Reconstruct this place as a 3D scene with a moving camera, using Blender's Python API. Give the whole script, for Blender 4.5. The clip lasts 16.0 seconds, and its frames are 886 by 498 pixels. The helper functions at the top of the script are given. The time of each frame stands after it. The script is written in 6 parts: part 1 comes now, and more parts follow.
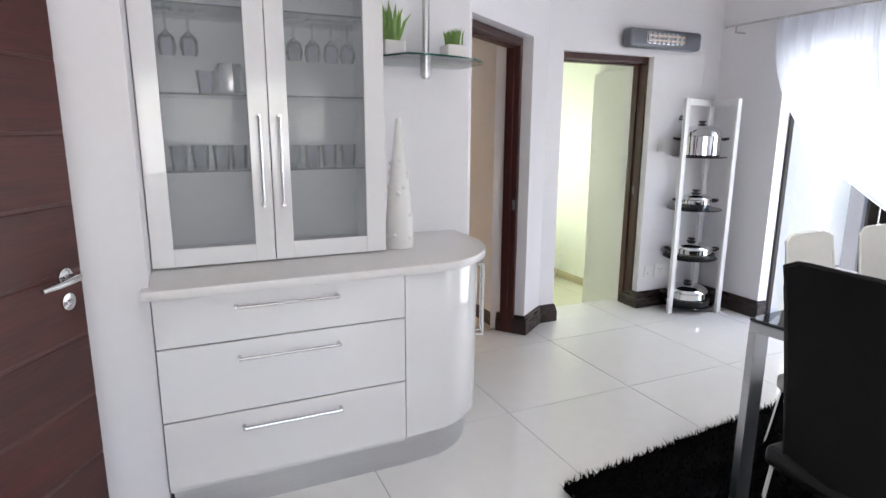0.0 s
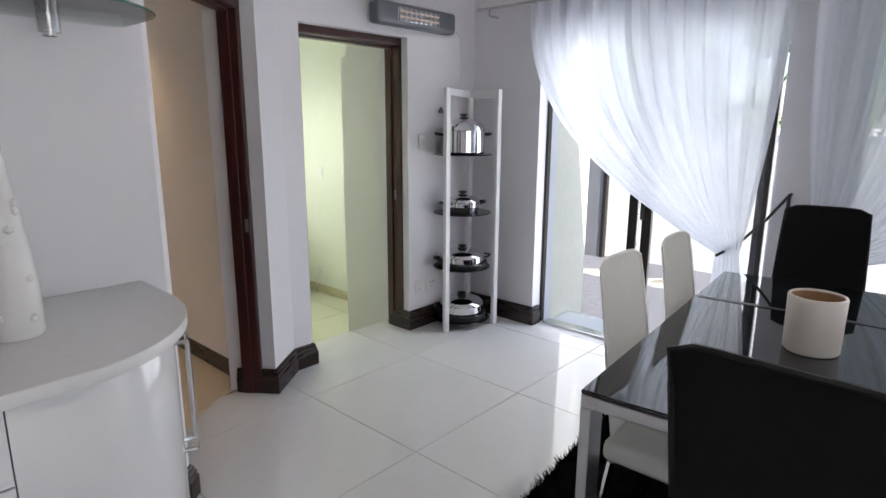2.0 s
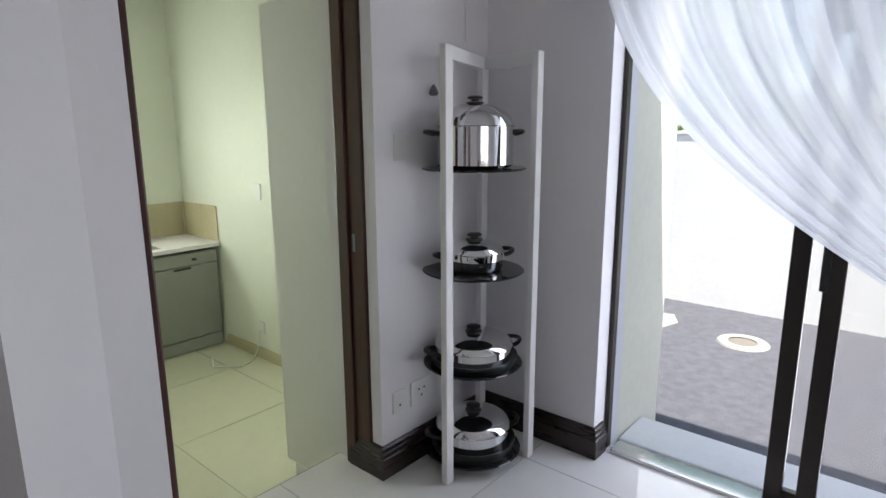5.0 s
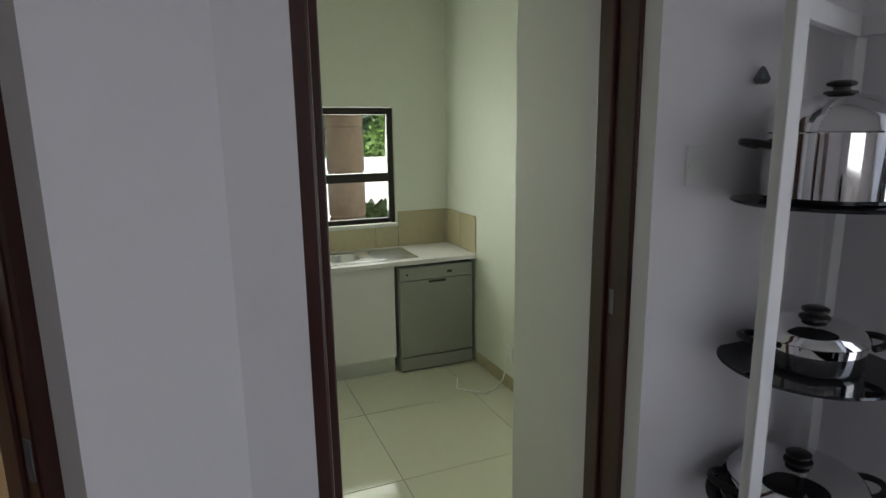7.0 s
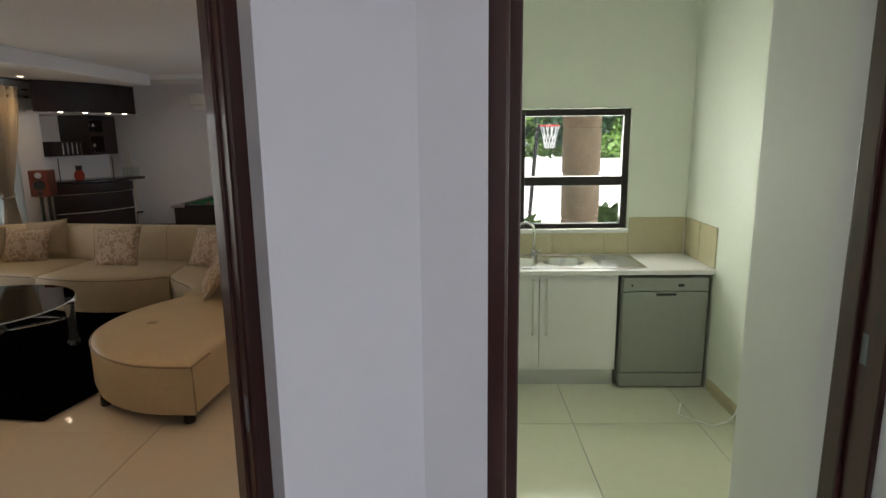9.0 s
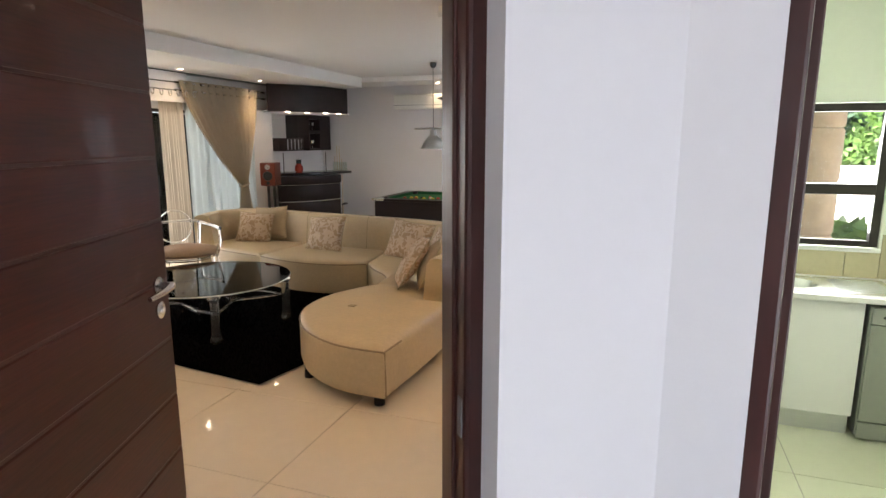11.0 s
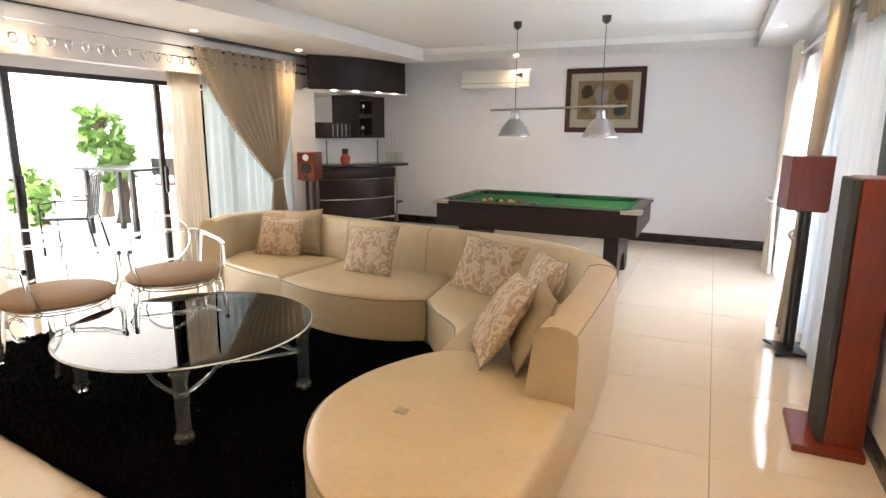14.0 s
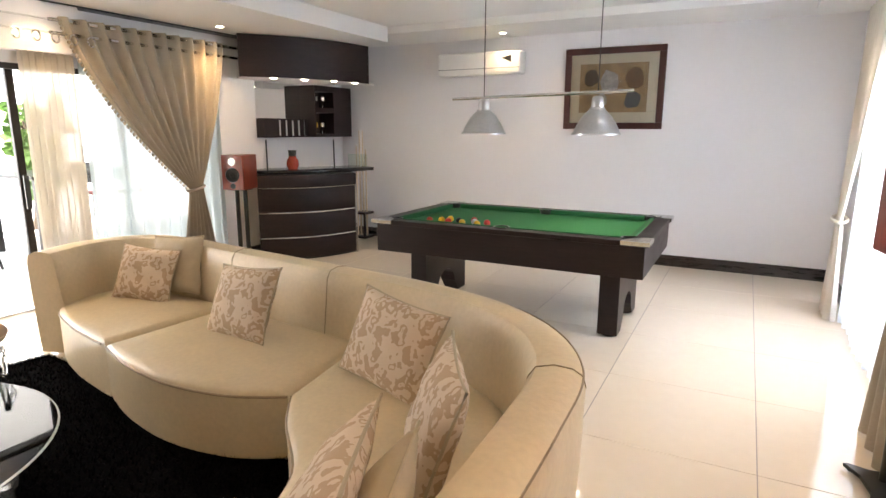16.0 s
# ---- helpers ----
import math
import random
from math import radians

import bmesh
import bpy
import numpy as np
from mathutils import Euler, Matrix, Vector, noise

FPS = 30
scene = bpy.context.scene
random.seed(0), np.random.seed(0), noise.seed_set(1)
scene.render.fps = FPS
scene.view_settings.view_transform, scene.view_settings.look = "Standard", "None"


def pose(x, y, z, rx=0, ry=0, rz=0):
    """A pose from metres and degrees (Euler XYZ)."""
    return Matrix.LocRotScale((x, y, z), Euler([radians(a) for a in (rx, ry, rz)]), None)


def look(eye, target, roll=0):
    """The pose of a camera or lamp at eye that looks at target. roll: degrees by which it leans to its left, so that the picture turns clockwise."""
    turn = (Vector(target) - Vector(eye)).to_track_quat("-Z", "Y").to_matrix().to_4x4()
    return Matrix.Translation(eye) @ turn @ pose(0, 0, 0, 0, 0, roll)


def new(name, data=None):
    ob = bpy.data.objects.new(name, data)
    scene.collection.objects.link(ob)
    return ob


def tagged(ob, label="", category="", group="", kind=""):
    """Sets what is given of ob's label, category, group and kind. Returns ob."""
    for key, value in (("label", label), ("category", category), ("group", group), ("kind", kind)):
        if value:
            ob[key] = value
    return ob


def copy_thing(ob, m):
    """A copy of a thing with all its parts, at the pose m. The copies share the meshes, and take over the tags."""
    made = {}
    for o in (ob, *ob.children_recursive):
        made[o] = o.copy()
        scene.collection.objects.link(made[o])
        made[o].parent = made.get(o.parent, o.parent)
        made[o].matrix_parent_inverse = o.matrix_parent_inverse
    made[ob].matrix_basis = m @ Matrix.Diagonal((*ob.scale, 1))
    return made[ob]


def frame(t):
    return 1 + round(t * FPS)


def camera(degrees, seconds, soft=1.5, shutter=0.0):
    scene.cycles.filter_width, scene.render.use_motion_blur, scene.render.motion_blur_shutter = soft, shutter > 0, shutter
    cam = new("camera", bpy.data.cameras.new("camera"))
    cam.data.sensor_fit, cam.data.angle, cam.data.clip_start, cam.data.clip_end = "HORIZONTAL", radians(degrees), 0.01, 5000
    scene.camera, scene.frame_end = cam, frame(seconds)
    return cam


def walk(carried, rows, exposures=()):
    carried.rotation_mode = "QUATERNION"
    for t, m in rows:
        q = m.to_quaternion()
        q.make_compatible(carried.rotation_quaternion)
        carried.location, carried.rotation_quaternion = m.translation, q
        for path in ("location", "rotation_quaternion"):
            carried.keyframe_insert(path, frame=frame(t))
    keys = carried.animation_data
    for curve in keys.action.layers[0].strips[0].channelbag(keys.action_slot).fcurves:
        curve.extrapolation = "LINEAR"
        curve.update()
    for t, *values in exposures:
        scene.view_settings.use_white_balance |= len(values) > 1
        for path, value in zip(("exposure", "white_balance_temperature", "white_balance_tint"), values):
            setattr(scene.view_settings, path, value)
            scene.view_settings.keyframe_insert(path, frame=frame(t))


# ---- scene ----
cam = camera(74.8, 16.0)
PATH = [
    (0, (-0.215, -0.553, 1.46), (0.59, 1.231, 1.05), 0.3),
    (0.5, (-0.137, -0.389, 1.465), (0.9, 1.272, 1.055), 0.4),
    (1, (-0.023, -0.249, 1.455), (1.192, 1.285, 1.04), 0.5),
    (1.5, (0.201, -0.088, 1.478), (1.541, 1.333, 1.047), 0.3),
    (2, (0.372, 0.169, 1.459), (1.821, 1.479, 1.034), 0.3),
    (2.5, (0.588, 0.412, 1.455), (2.113, 1.632, 1.024), 0.4),
    (3, (0.845, 0.647, 1.475), (2.412, 1.807, 1.031), 0.5),
    (3.2, (0.945, 0.754, 1.477), (2.526, 1.895, 1.031), 0.5),
    (5.3, (1.794, 1.518, 1.392), (3.225, 2.857, 0.996), -0.5),
    (5.5, (1.857, 1.576, 1.402), (3.223, 2.981, 1.001), -0.7),
    (6, (1.988, 1.703, 1.404), (3.142, 3.287, 1.005), -0.9),
    (6.5, (2.079, 1.838, 1.415), (3.039, 3.546, 1.016), -0.9),
    (7, (2.161, 1.911, 1.416), (2.903, 3.726, 1.025), -0.8),
    (7.5, (2.253, 1.94, 1.417), (2.743, 3.84, 1.028), -1.0),
    (8, (2.291, 1.927, 1.42), (2.571, 3.87, 1.035), -0.7),
    (8.5, (2.289, 1.919, 1.425), (2.4, 3.879, 1.042), -0.8),
    (9, (2.265, 1.919, 1.43), (2.218, 3.881, 1.048), -0.7),
    (9.5, (2.249, 1.907, 1.432), (2.037, 3.858, 1.047), -0.3),
    (10, (2.24, 1.944, 1.411), (1.85, 3.869, 1.033), -0.3),
    (10.2, (2.271, 1.949, 1.404), (1.794, 3.856, 1.036), -0.7),
    (12.3, (1.698, 2.548, 1.356), (0.976, 4.371, 0.964), 0.6),
    (12.5, (1.634, 2.672, 1.347), (0.905, 4.492, 0.955), 0.6),
    (13, (1.493, 2.966, 1.347), (0.749, 4.78, 0.951), 0.6),
    (13.5, (1.371, 3.327, 1.328), (0.603, 5.131, 0.93), 0.6),
    (14, (1.268, 3.706, 1.318), (0.45, 5.487, 0.918), 0.5),
    (14.5, (1.225, 4.119, 1.299), (0.388, 5.89, 0.899), 0.5),
    (15, (1.211, 4.539, 1.294), (0.357, 6.303, 0.892), 0.5),
    (15.5, (1.204, 4.981, 1.292), (0.331, 6.736, 0.894), 0.4),
    (16, (1.206, 5.425, 1.299), (0.306, 7.165, 0.895), 0.2),
]
EXPOSURES = [(0, 2.02), (0.5, 1.85), (1.5, 1.52), (2.5, 1.3), (3.2, 1.32), (5.3, 0.85), (6.5, 0.2), (8, 0.28), (9, 0.8), (10.2, 1.38), (12.3, 2.58), (13, 2.48), (14, 2.6), (14.5, 2.5), (15, 2.35), (15.5, 2.45), (16, 2.7)]
walk(cam, [(t, look(e, a, r)) for t, e, a, r in PATH], EXPOSURES)

# ---- world, sun, large lights ----
world = bpy.data.worlds.new("sky")
scene.world = world
world.use_nodes = True
wn = world.node_tree.nodes
sky = wn.new("ShaderNodeTexSky")
sky.sky_type, sky.sun_disc = "NISHITA", False
sky.sun_elevation, sky.sun_rotation = radians(60.1), radians(202.1)
wn["Background"].inputs[1].default_value = 0.15
world.node_tree.links.new(sky.outputs[0], wn["Background"].inputs[0])

sun = new("sun", bpy.data.lights.new("sun", "SUN"))
sun.data.energy, sun.data.angle, sun.data.color = 5.0, radians(0.6), (1, 0.96, 0.9)
sun.matrix_world = look((-1.3, -3.2, 6.0), (0, 0, 0))


def area_lamp(name, eye, target, w, h, watts, col):
    d = bpy.data.lights.new(name, "AREA")
    d.shape, d.size, d.size_y, d.energy, d.color = "RECTANGLE", w, h, watts, col
    ob = new(name, d)
    ob.matrix_world = look(eye, target)
    return ob


def spot_lamp(name, at, watts, col, cone=110, blend=0.8, size=0.04):
    d = bpy.data.lights.new(name, "SPOT")
    d.energy, d.color, d.spot_size, d.spot_blend, d.shadow_soft_size = watts, col, radians(cone), blend, size
    ob = new(name, d)
    ob.matrix_world = look(at, (at[0], at[1] + 0.001, at[2] - 1))
    return ob


DAY = (0.91, 0.92, 1.0)
WARM = (1.0, 0.66, 0.34)
area_lamp("daylight_dining", (4.02, 1.62, 1.05), (0, 1.62, 0.9), 1.35, 1.9, 10, DAY)
area_lamp("daylight_dining_south", (0.4, -3.66, 1.45), (0.4, 0, 1.2), 2.9, 1.2, 8, DAY)
area_lamp("daylight_dining_front", (4.02, -1.0, 1.05), (0, -1.0, 0.9), 1.8, 1.9, 18.5, DAY)
area_lamp("daylight_lounge", (-4.05, 7.4, 0.85), (0, 7.4, 0.6), 5.2, 1.85, 11, (1, 0.94, 0.87))
area_lamp("daylight_lounge_window", (2.2, 9.8, 0.9), (0, 9.8, 0.4), 1.9, 1.6, 24, (0.86, 0.93, 1.0))
area_lamp("daylight_scullery", (3.18, 6.55, 1.2), (3.18, 3, 0.6), 0.8, 0.85, 15, (0.96, 1.0, 0.9))

# ---- materials ----


def mat(name, col, rough=0.5, metal=0.0, var=0.06, scale=3.0, bump=0.0, bscale=60.0, stretch=(1, 1, 1), coat=0.0, spec=0.5, per_object=0.0, col2=None):
    m = bpy.data.materials.new(name)
    m.use_nodes = True
    nt = m.node_tree
    b = nt.nodes["Principled BSDF"]
    b.inputs["Roughness"].default_value, b.inputs["Metallic"].default_value = rough, metal
    b.inputs["Coat Weight"].default_value, b.inputs["Specular IOR Level"].default_value = coat, spec
    b.inputs["Coat Roughness"].default_value = 0.06
    tc, mp = nt.nodes.new("ShaderNodeTexCoord"), nt.nodes.new("ShaderNodeMapping")
    mp.inputs["Scale"].default_value = stretch
    nt.links.new(tc.outputs["Object"], mp.inputs[0])
    big, fine = nt.nodes.new("ShaderNodeTexNoise"), nt.nodes.new("ShaderNodeTexNoise")
    big.inputs["Scale"].default_value, fine.inputs["Scale"].default_value = scale, scale * 9
    big.inputs["Detail"].default_value, fine.inputs["Detail"].default_value = 5, 6
    add = nt.nodes.new("ShaderNodeMath")
    add.operation = "ADD"
    for n in (big, fine):
        nt.links.new(mp.outputs[0], n.inputs["Vector"])
    nt.links.new(big.outputs[0], add.inputs[0])
    nt.links.new(fine.outputs[0], add.inputs[1])
    ramp = nt.nodes.new("ShaderNodeValToRGB")
    lo = [max(0, c * (1 - var)) for c in col]
    hi = list(col2) if col2 else [min(1, c * (1 + var)) for c in col]
    ramp.color_ramp.elements[0].position, ramp.color_ramp.elements[1].position = 0.3, 0.7
    ramp.color_ramp.elements[0].color, ramp.color_ramp.elements[1].color = (*lo, 1), (*hi, 1)
    half = nt.nodes.new("ShaderNodeMath")
    half.operation = "MULTIPLY"
    half.inputs[1].default_value = 0.5
    nt.links.new(add.outputs[0], half.inputs[0])
    nt.links.new(half.outputs[0], ramp.inputs[0])
    out = ramp.outputs[0]
    if per_object:
        oi, hsv = nt.nodes.new("ShaderNodeObjectInfo"), nt.nodes.new("ShaderNodeHueSaturation")
        mr = nt.nodes.new("ShaderNodeMapRange")
        mr.inputs[3].default_value, mr.inputs[4].default_value = 1 - per_object, 1 + per_object
        nt.links.new(oi.outputs["Random"], mr.inputs[0])
        nt.links.new(mr.outputs[0], hsv.inputs["Value"])
        nt.links.new(out, hsv.inputs["Color"])
        out = hsv.outputs[0]
    nt.links.new(out, b.inputs["Base Color"])
    rr = nt.nodes.new("ShaderNodeMapRange")
    rr.inputs[3].default_value, rr.inputs[4].default_value = rough * 0.85, min(1, rough * 1.15)
    nt.links.new(big.outputs[0], rr.inputs[0])
    nt.links.new(rr.outputs[0], b.inputs["Roughness"])
    if bump:
        bt, bn = nt.nodes.new("ShaderNodeTexNoise"), nt.nodes.new("ShaderNodeBump")
        bt.inputs["Scale"].default_value, bt.inputs["Detail"].default_value = bscale, 4
        bn.inputs["Strength"].default_value, bn.inputs["Distance"].default_value = bump, 0.01
        nt.links.new(mp.outputs[0], bt.inputs["Vector"])
        nt.links.new(bt.outputs[0], bn.inputs["Height"])
        nt.links.new(bn.outputs[0], b.inputs["Normal"])
    return m


def glass(name, tint=(1, 1, 1), rough=0.0, ior=1.5):
    """Clear sheet glass: transparent with a Fresnel gloss."""
    m = bpy.data.materials.new(name)
    m.use_nodes = True
    nt = m.node_tree
    nt.nodes.remove(nt.nodes["Principled BSDF"])
    tr, gl, mx, fr = (nt.nodes.new("ShaderNode" + k) for k in ("BsdfTransparent", "BsdfGlossy", "MixShader", "Fresnel"))
    tr.inputs[0].default_value = (*tint, 1)
    gl.inputs["Roughness"].default_value = rough
    fr.inputs[0].default_value = ior
    nt.links.new(fr.outputs[0], mx.inputs[0])
    nt.links.new(tr.outputs[0], mx.inputs[1])
    nt.links.new(gl.outputs[0], mx.inputs[2])
    nt.links.new(mx.outputs[0], nt.nodes["Material Output"].inputs[0])
    return m


def solid_glass(name, tint):
    """Solid clear plastic that bends light."""
    m = bpy.data.materials.new(name)
    m.use_nodes = True
    b = m.node_tree.nodes["Principled BSDF"]
    b.inputs["Base Color"].default_value = (*tint, 1)
    b.inputs["Transmission Weight"].default_value, b.inputs["IOR"].default_value, b.inputs["Roughness"].default_value = 0.95, 1.49, 0.02
    return m


def sheer(name, col, clear, uneven=0.2):
    """Thin woven cloth: part see-through, part scattering."""
    m = bpy.data.materials.new(name)
    m.use_nodes = True
    nt = m.node_tree
    nt.nodes.remove(nt.nodes["Principled BSDF"])
    tr, tl, df, m1, m2 = (nt.nodes.new("ShaderNode" + k) for k in ("BsdfTransparent", "BsdfTranslucent", "BsdfDiffuse", "MixShader", "MixShader"))
    tl.inputs[0].default_value = df.inputs[0].default_value = (*col, 1)
    nz, tc, mr = nt.nodes.new("ShaderNodeTexNoise"), nt.nodes.new("ShaderNodeTexCoord"), nt.nodes.new("ShaderNodeMapRange")
    nz.inputs["Scale"].default_value = 7
    mr.inputs[3].default_value, mr.inputs[4].default_value = clear * (1 - uneven), min(1, clear * (1 + uneven))
    nt.links.new(tc.outputs["Object"], nz.inputs["Vector"])
    nt.links.new(nz.outputs[0], mr.inputs[0])
    m1.inputs[0].default_value = 0.5
    nt.links.new(mr.outputs[0], m2.inputs[0])
    nt.links.new(tl.outputs[0], m1.inputs[1])
    nt.links.new(df.outputs[0], m1.inputs[2])
    nt.links.new(m1.outputs[0], m2.inputs[1])
    nt.links.new(tr.outputs[0], m2.inputs[2])
    nt.links.new(m2.outputs[0], nt.nodes["Material Output"].inputs[0])
    return m


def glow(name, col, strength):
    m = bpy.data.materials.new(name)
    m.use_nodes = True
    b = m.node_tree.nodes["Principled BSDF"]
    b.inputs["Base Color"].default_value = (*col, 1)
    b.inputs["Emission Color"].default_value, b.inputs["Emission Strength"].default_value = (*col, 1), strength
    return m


def damask(name, base, figure):
    """Woven cushion cloth with a light leafy figure."""
    m = mat(name, base, 0.8, bump=0.25, bscale=350)
    nt = m.node_tree
    b = nt.nodes["Principled BSDF"]
    tc, vo, nz, mixv, rp, mx = (nt.nodes.new("ShaderNode" + k) for k in ("TexCoord", "TexVoronoi", "TexNoise", "VectorMath", "ValToRGB", "MixRGB"))
    vo.inputs["Scale"].default_value, nz.inputs["Scale"].default_value = 12, 16
    vo.feature = "SMOOTH_F1"
    mixv.operation = "MULTIPLY_ADD"
    mixv.inputs[1].default_value = (0.16, 0.16, 0.16)
    nt.links.new(tc.outputs["Object"], nz.inputs["Vector"])
    nt.links.new(nz.outputs["Color"], mixv.inputs[0])
    nt.links.new(tc.outputs["Object"], mixv.inputs[2])
    nt.links.new(mixv.outputs[0], vo.inputs["Vector"])
    wv = nt.nodes.new("ShaderNodeMath")
    wv.operation = "PINGPONG"
    wv.inputs[1].default_value = 0.16
    nt.links.new(vo.outputs["Distance"], wv.inputs[0])
    rp.color_ramp.elements[0].position, rp.color_ramp.elements[1].position = 0.07, 0.085
    nt.links.new(wv.outputs[0], rp.inputs[0])
    nt.links.new(rp.outputs[0], mx.inputs[0])
    mx.inputs[1].default_value, mx.inputs[2].default_value = (*base, 1), (*figure, 1)
    nt.links.new(mx.outputs[0], b.inputs["Base Color"])
    return m


WALL = mat("wall_paint", (0.78, 0.765, 0.785), 0.55, var=0.015, bump=0.04, bscale=90)
WALL_GREEN = mat("scullery_paint", (0.76, 0.79, 0.69), 0.6, var=0.02, bump=0.04, bscale=90)
CEIL = mat("ceiling_paint", (0.8, 0.79, 0.78), 0.7, var=0.012, bump=0.03, bscale=80)
TILE = mat("polished_tile", (0.72, 0.71, 0.70), 0.05, var=0.03, scale=1.4, per_object=0.015, spec=0.55)
# same tile as TILE, with the lounge's warm light put into its colour
TILE_L = mat("warm_tinted_polished_tile", (0.76, 0.68, 0.57), 0.055, var=0.03, scale=1.4, per_object=0.015, spec=0.6)
TILE_S = mat("scullery_tile", (0.6, 0.6, 0.46), 0.10, var=0.03, scale=1.4, per_object=0.02)
GROUT = mat("grout", (0.33, 0.31, 0.29), 0.9, var=0.1, scale=8)
SKIRT = mat("dark_skirting", (0.022, 0.012, 0.010), 0.28, var=0.3, scale=6, stretch=(1, 1, 8))
MAHOG = mat("mahogany_stain", (0.05, 0.011, 0.009), 0.36, var=0.5, scale=5, stretch=(1, 1, 0.12), bump=0.05, bscale=60, coat=0.12)
MAHOG_H = mat("mahogany_plank", (0.058, 0.012, 0.009), 0.4, var=0.45, scale=6, stretch=(0.15, 0.15, 3), bump=0.05, bscale=50, coat=0.08, spec=0.35, per_object=0.15)
ESPRESSO = mat("espresso_laminate", (0.017, 0.0075, 0.008), 0.42, var=0.5, scale=5, stretch=(0.2, 1, 3), spec=0.35)
CHERRY = mat("cherry_wood", (0.19, 0.027, 0.010), 0.3, var=0.35, scale=6, stretch=(1, 1, 0.15), coat=0.4)
ORANGEWOOD = mat("orange_wood", (0.32, 0.075, 0.02), 0.32, var=0.4, scale=7, stretch=(1, 1, 0.15), coat=0.3)
GLOSSWHITE = mat("gloss_white", (0.74, 0.73, 0.73), 0.12, var=0.012, coat=0.3)
TOPWHITE = mat("white_worktop", (0.72, 0.70, 0.69), 0.3, var=0.04, scale=40)
STEEL = mat("brushed_steel", (0.62, 0.62, 0.62), 0.25, 1.0, var=0.08, scale=6, stretch=(1, 1, 14))
ALU = mat("alu_plinth", (0.6, 0.61, 0.63), 0.3, 1.0, var=0.06, stretch=(1, 1, 20))
CHROME = mat("chrome", (0.75, 0.75, 0.76), 0.06, 1.0, var=0.02)
BLACKPL = mat("black_plastic", (0.012, 0.012, 0.012), 0.3, var=0.2)
BLACKLEATHER = mat("black_leather", (0.008, 0.0075, 0.008), 0.42, spec=0.25, var=0.25, bump=0.12, bscale=220)
WHITELEATHER = mat("white_leather", (0.72, 0.70, 0.66), 0.4, var=0.03, bump=0.1, bscale=200)
CREAM = mat("cream_leather", (0.65, 0.525, 0.335), 0.38, var=0.08, scale=5, bump=0.22, bscale=26)
PIPING = mat("brown_piping", (0.34, 0.25, 0.15), 0.5, var=0.1)
SHAG = mat("black_shag", (0.003, 0.0028, 0.003), 1.0, var=0.3, scale=30, spec=0.03)
BLACKGLASS = mat("black_glass", (0.008, 0.009, 0.011), 0.03, var=0.05, spec=0.7)
WHITEMETAL = mat("white_metal", (0.74, 0.74, 0.74), 0.35, var=0.02)
CERAMIC = mat("white_ceramic", (0.74, 0.72, 0.70), 0.25, var=0.03)
CUPWHITE = mat("cream_ceramic", (0.68, 0.62, 0.56), 0.5, var=0.04)
WOODIN = mat("pale_wood", (0.3, 0.17, 0.08), 0.6, var=0.2)
PLASTICWHITE = mat("white_plastic", (0.76, 0.76, 0.74), 0.35, var=0.02)
BRONZE = mat("dark_bronze_alu", (0.03, 0.025, 0.022), 0.35, 0.4, var=0.15)
GREYHEAT = mat("grey_heater", (0.17, 0.18, 0.20), 0.4, 0.3, var=0.08)
DRAPE = mat("gold_drape", (0.37, 0.315, 0.24), 0.5, var=0.08, scale=9, bump=0.1, bscale=300)
SHEERW = sheer("white_sheer", (0.86, 0.89, 0.95), 0.14)
SHEERC = sheer("cream_sheer", (0.6, 0.54, 0.45), 0.09)
SHEERB = sheer("pale_blue_sheer", (0.5, 0.56, 0.57), 0.09)
GLASS = glass("window_glass")
GLASSG = glass("green_glass", (0.88, 0.95, 0.92))
ACRYLIC = solid_glass("acrylic", (0.95, 0.97, 0.98))
TOPGLASS = glass("table_glass", (0.93, 0.95, 0.96), 0.02, 1.8)
FROST = sheer("frosted_pane", (0.78, 0.82, 0.85), 0.75, 0.02)
DISHGREY = mat("dishwasher_grey", (0.3, 0.31, 0.28), 0.38, 0.3, var=0.04)
SPLASH = mat("beige_splash_tile", (0.5, 0.45, 0.29), 0.25, var=0.06, per_object=0.04)
BAIZE = mat("green_baize", (0.018, 0.16, 0.045), 0.9, var=0.08, scale=20, bump=0.1, bscale=400)
BAIZE_CUSH = mat("green_cushion", (0.012, 0.11, 0.035), 0.9, var=0.08, scale=20)
MESHSEAT = mat("tan_mesh", (0.36, 0.24, 0.15), 0.75, var=0.25, scale=60, bump=0.3, bscale=160)
DAMASK = damask("gold_damask", (0.49, 0.345, 0.215), (0.68, 0.55, 0.41))
DAMASK2 = mat("plain_gold_cloth", (0.46, 0.37, 0.24), 0.6, var=0.08, bump=0.1, bscale=250)
ASPHALT = mat("asphalt", (0.105, 0.105, 0.12), 0.95, var=0.35, scale=14, bump=0.5, bscale=120)
YARDWALL = mat("yard_wall_paint", (0.86, 0.85, 0.82), 0.8, var=0.04, bump=0.1, bscale=40)
CONCRETE = mat("old_concrete", (0.36, 0.34, 0.3), 0.9, var=0.2, scale=9, bump=0.4, bscale=70)
CREAMOUT = mat("cream_outside_paint", (0.8, 0.77, 0.64), 0.8, var=0.05, bump=0.1, bscale=40)
PAVING = mat("pale_paving", (0.72, 0.69, 0.63), 0.8, var=0.1, bump=0.1)
SANDSTONE = mat("sandstone", (0.5, 0.35, 0.22), 0.85, var=0.25, scale=6, bump=0.4, bscale=30)
LEAF = mat("leaf_green", (0.09, 0.17, 0.045), 0.5, var=0.5, scale=3, per_object=0.2)
LEAFB = mat("leaf_bright", (0.15, 0.27, 0.055), 0.5, var=0.5, scale=3)
BARK = mat("bark", (0.1, 0.07, 0.05), 0.9, var=0.3, bump=0.5, bscale=30)
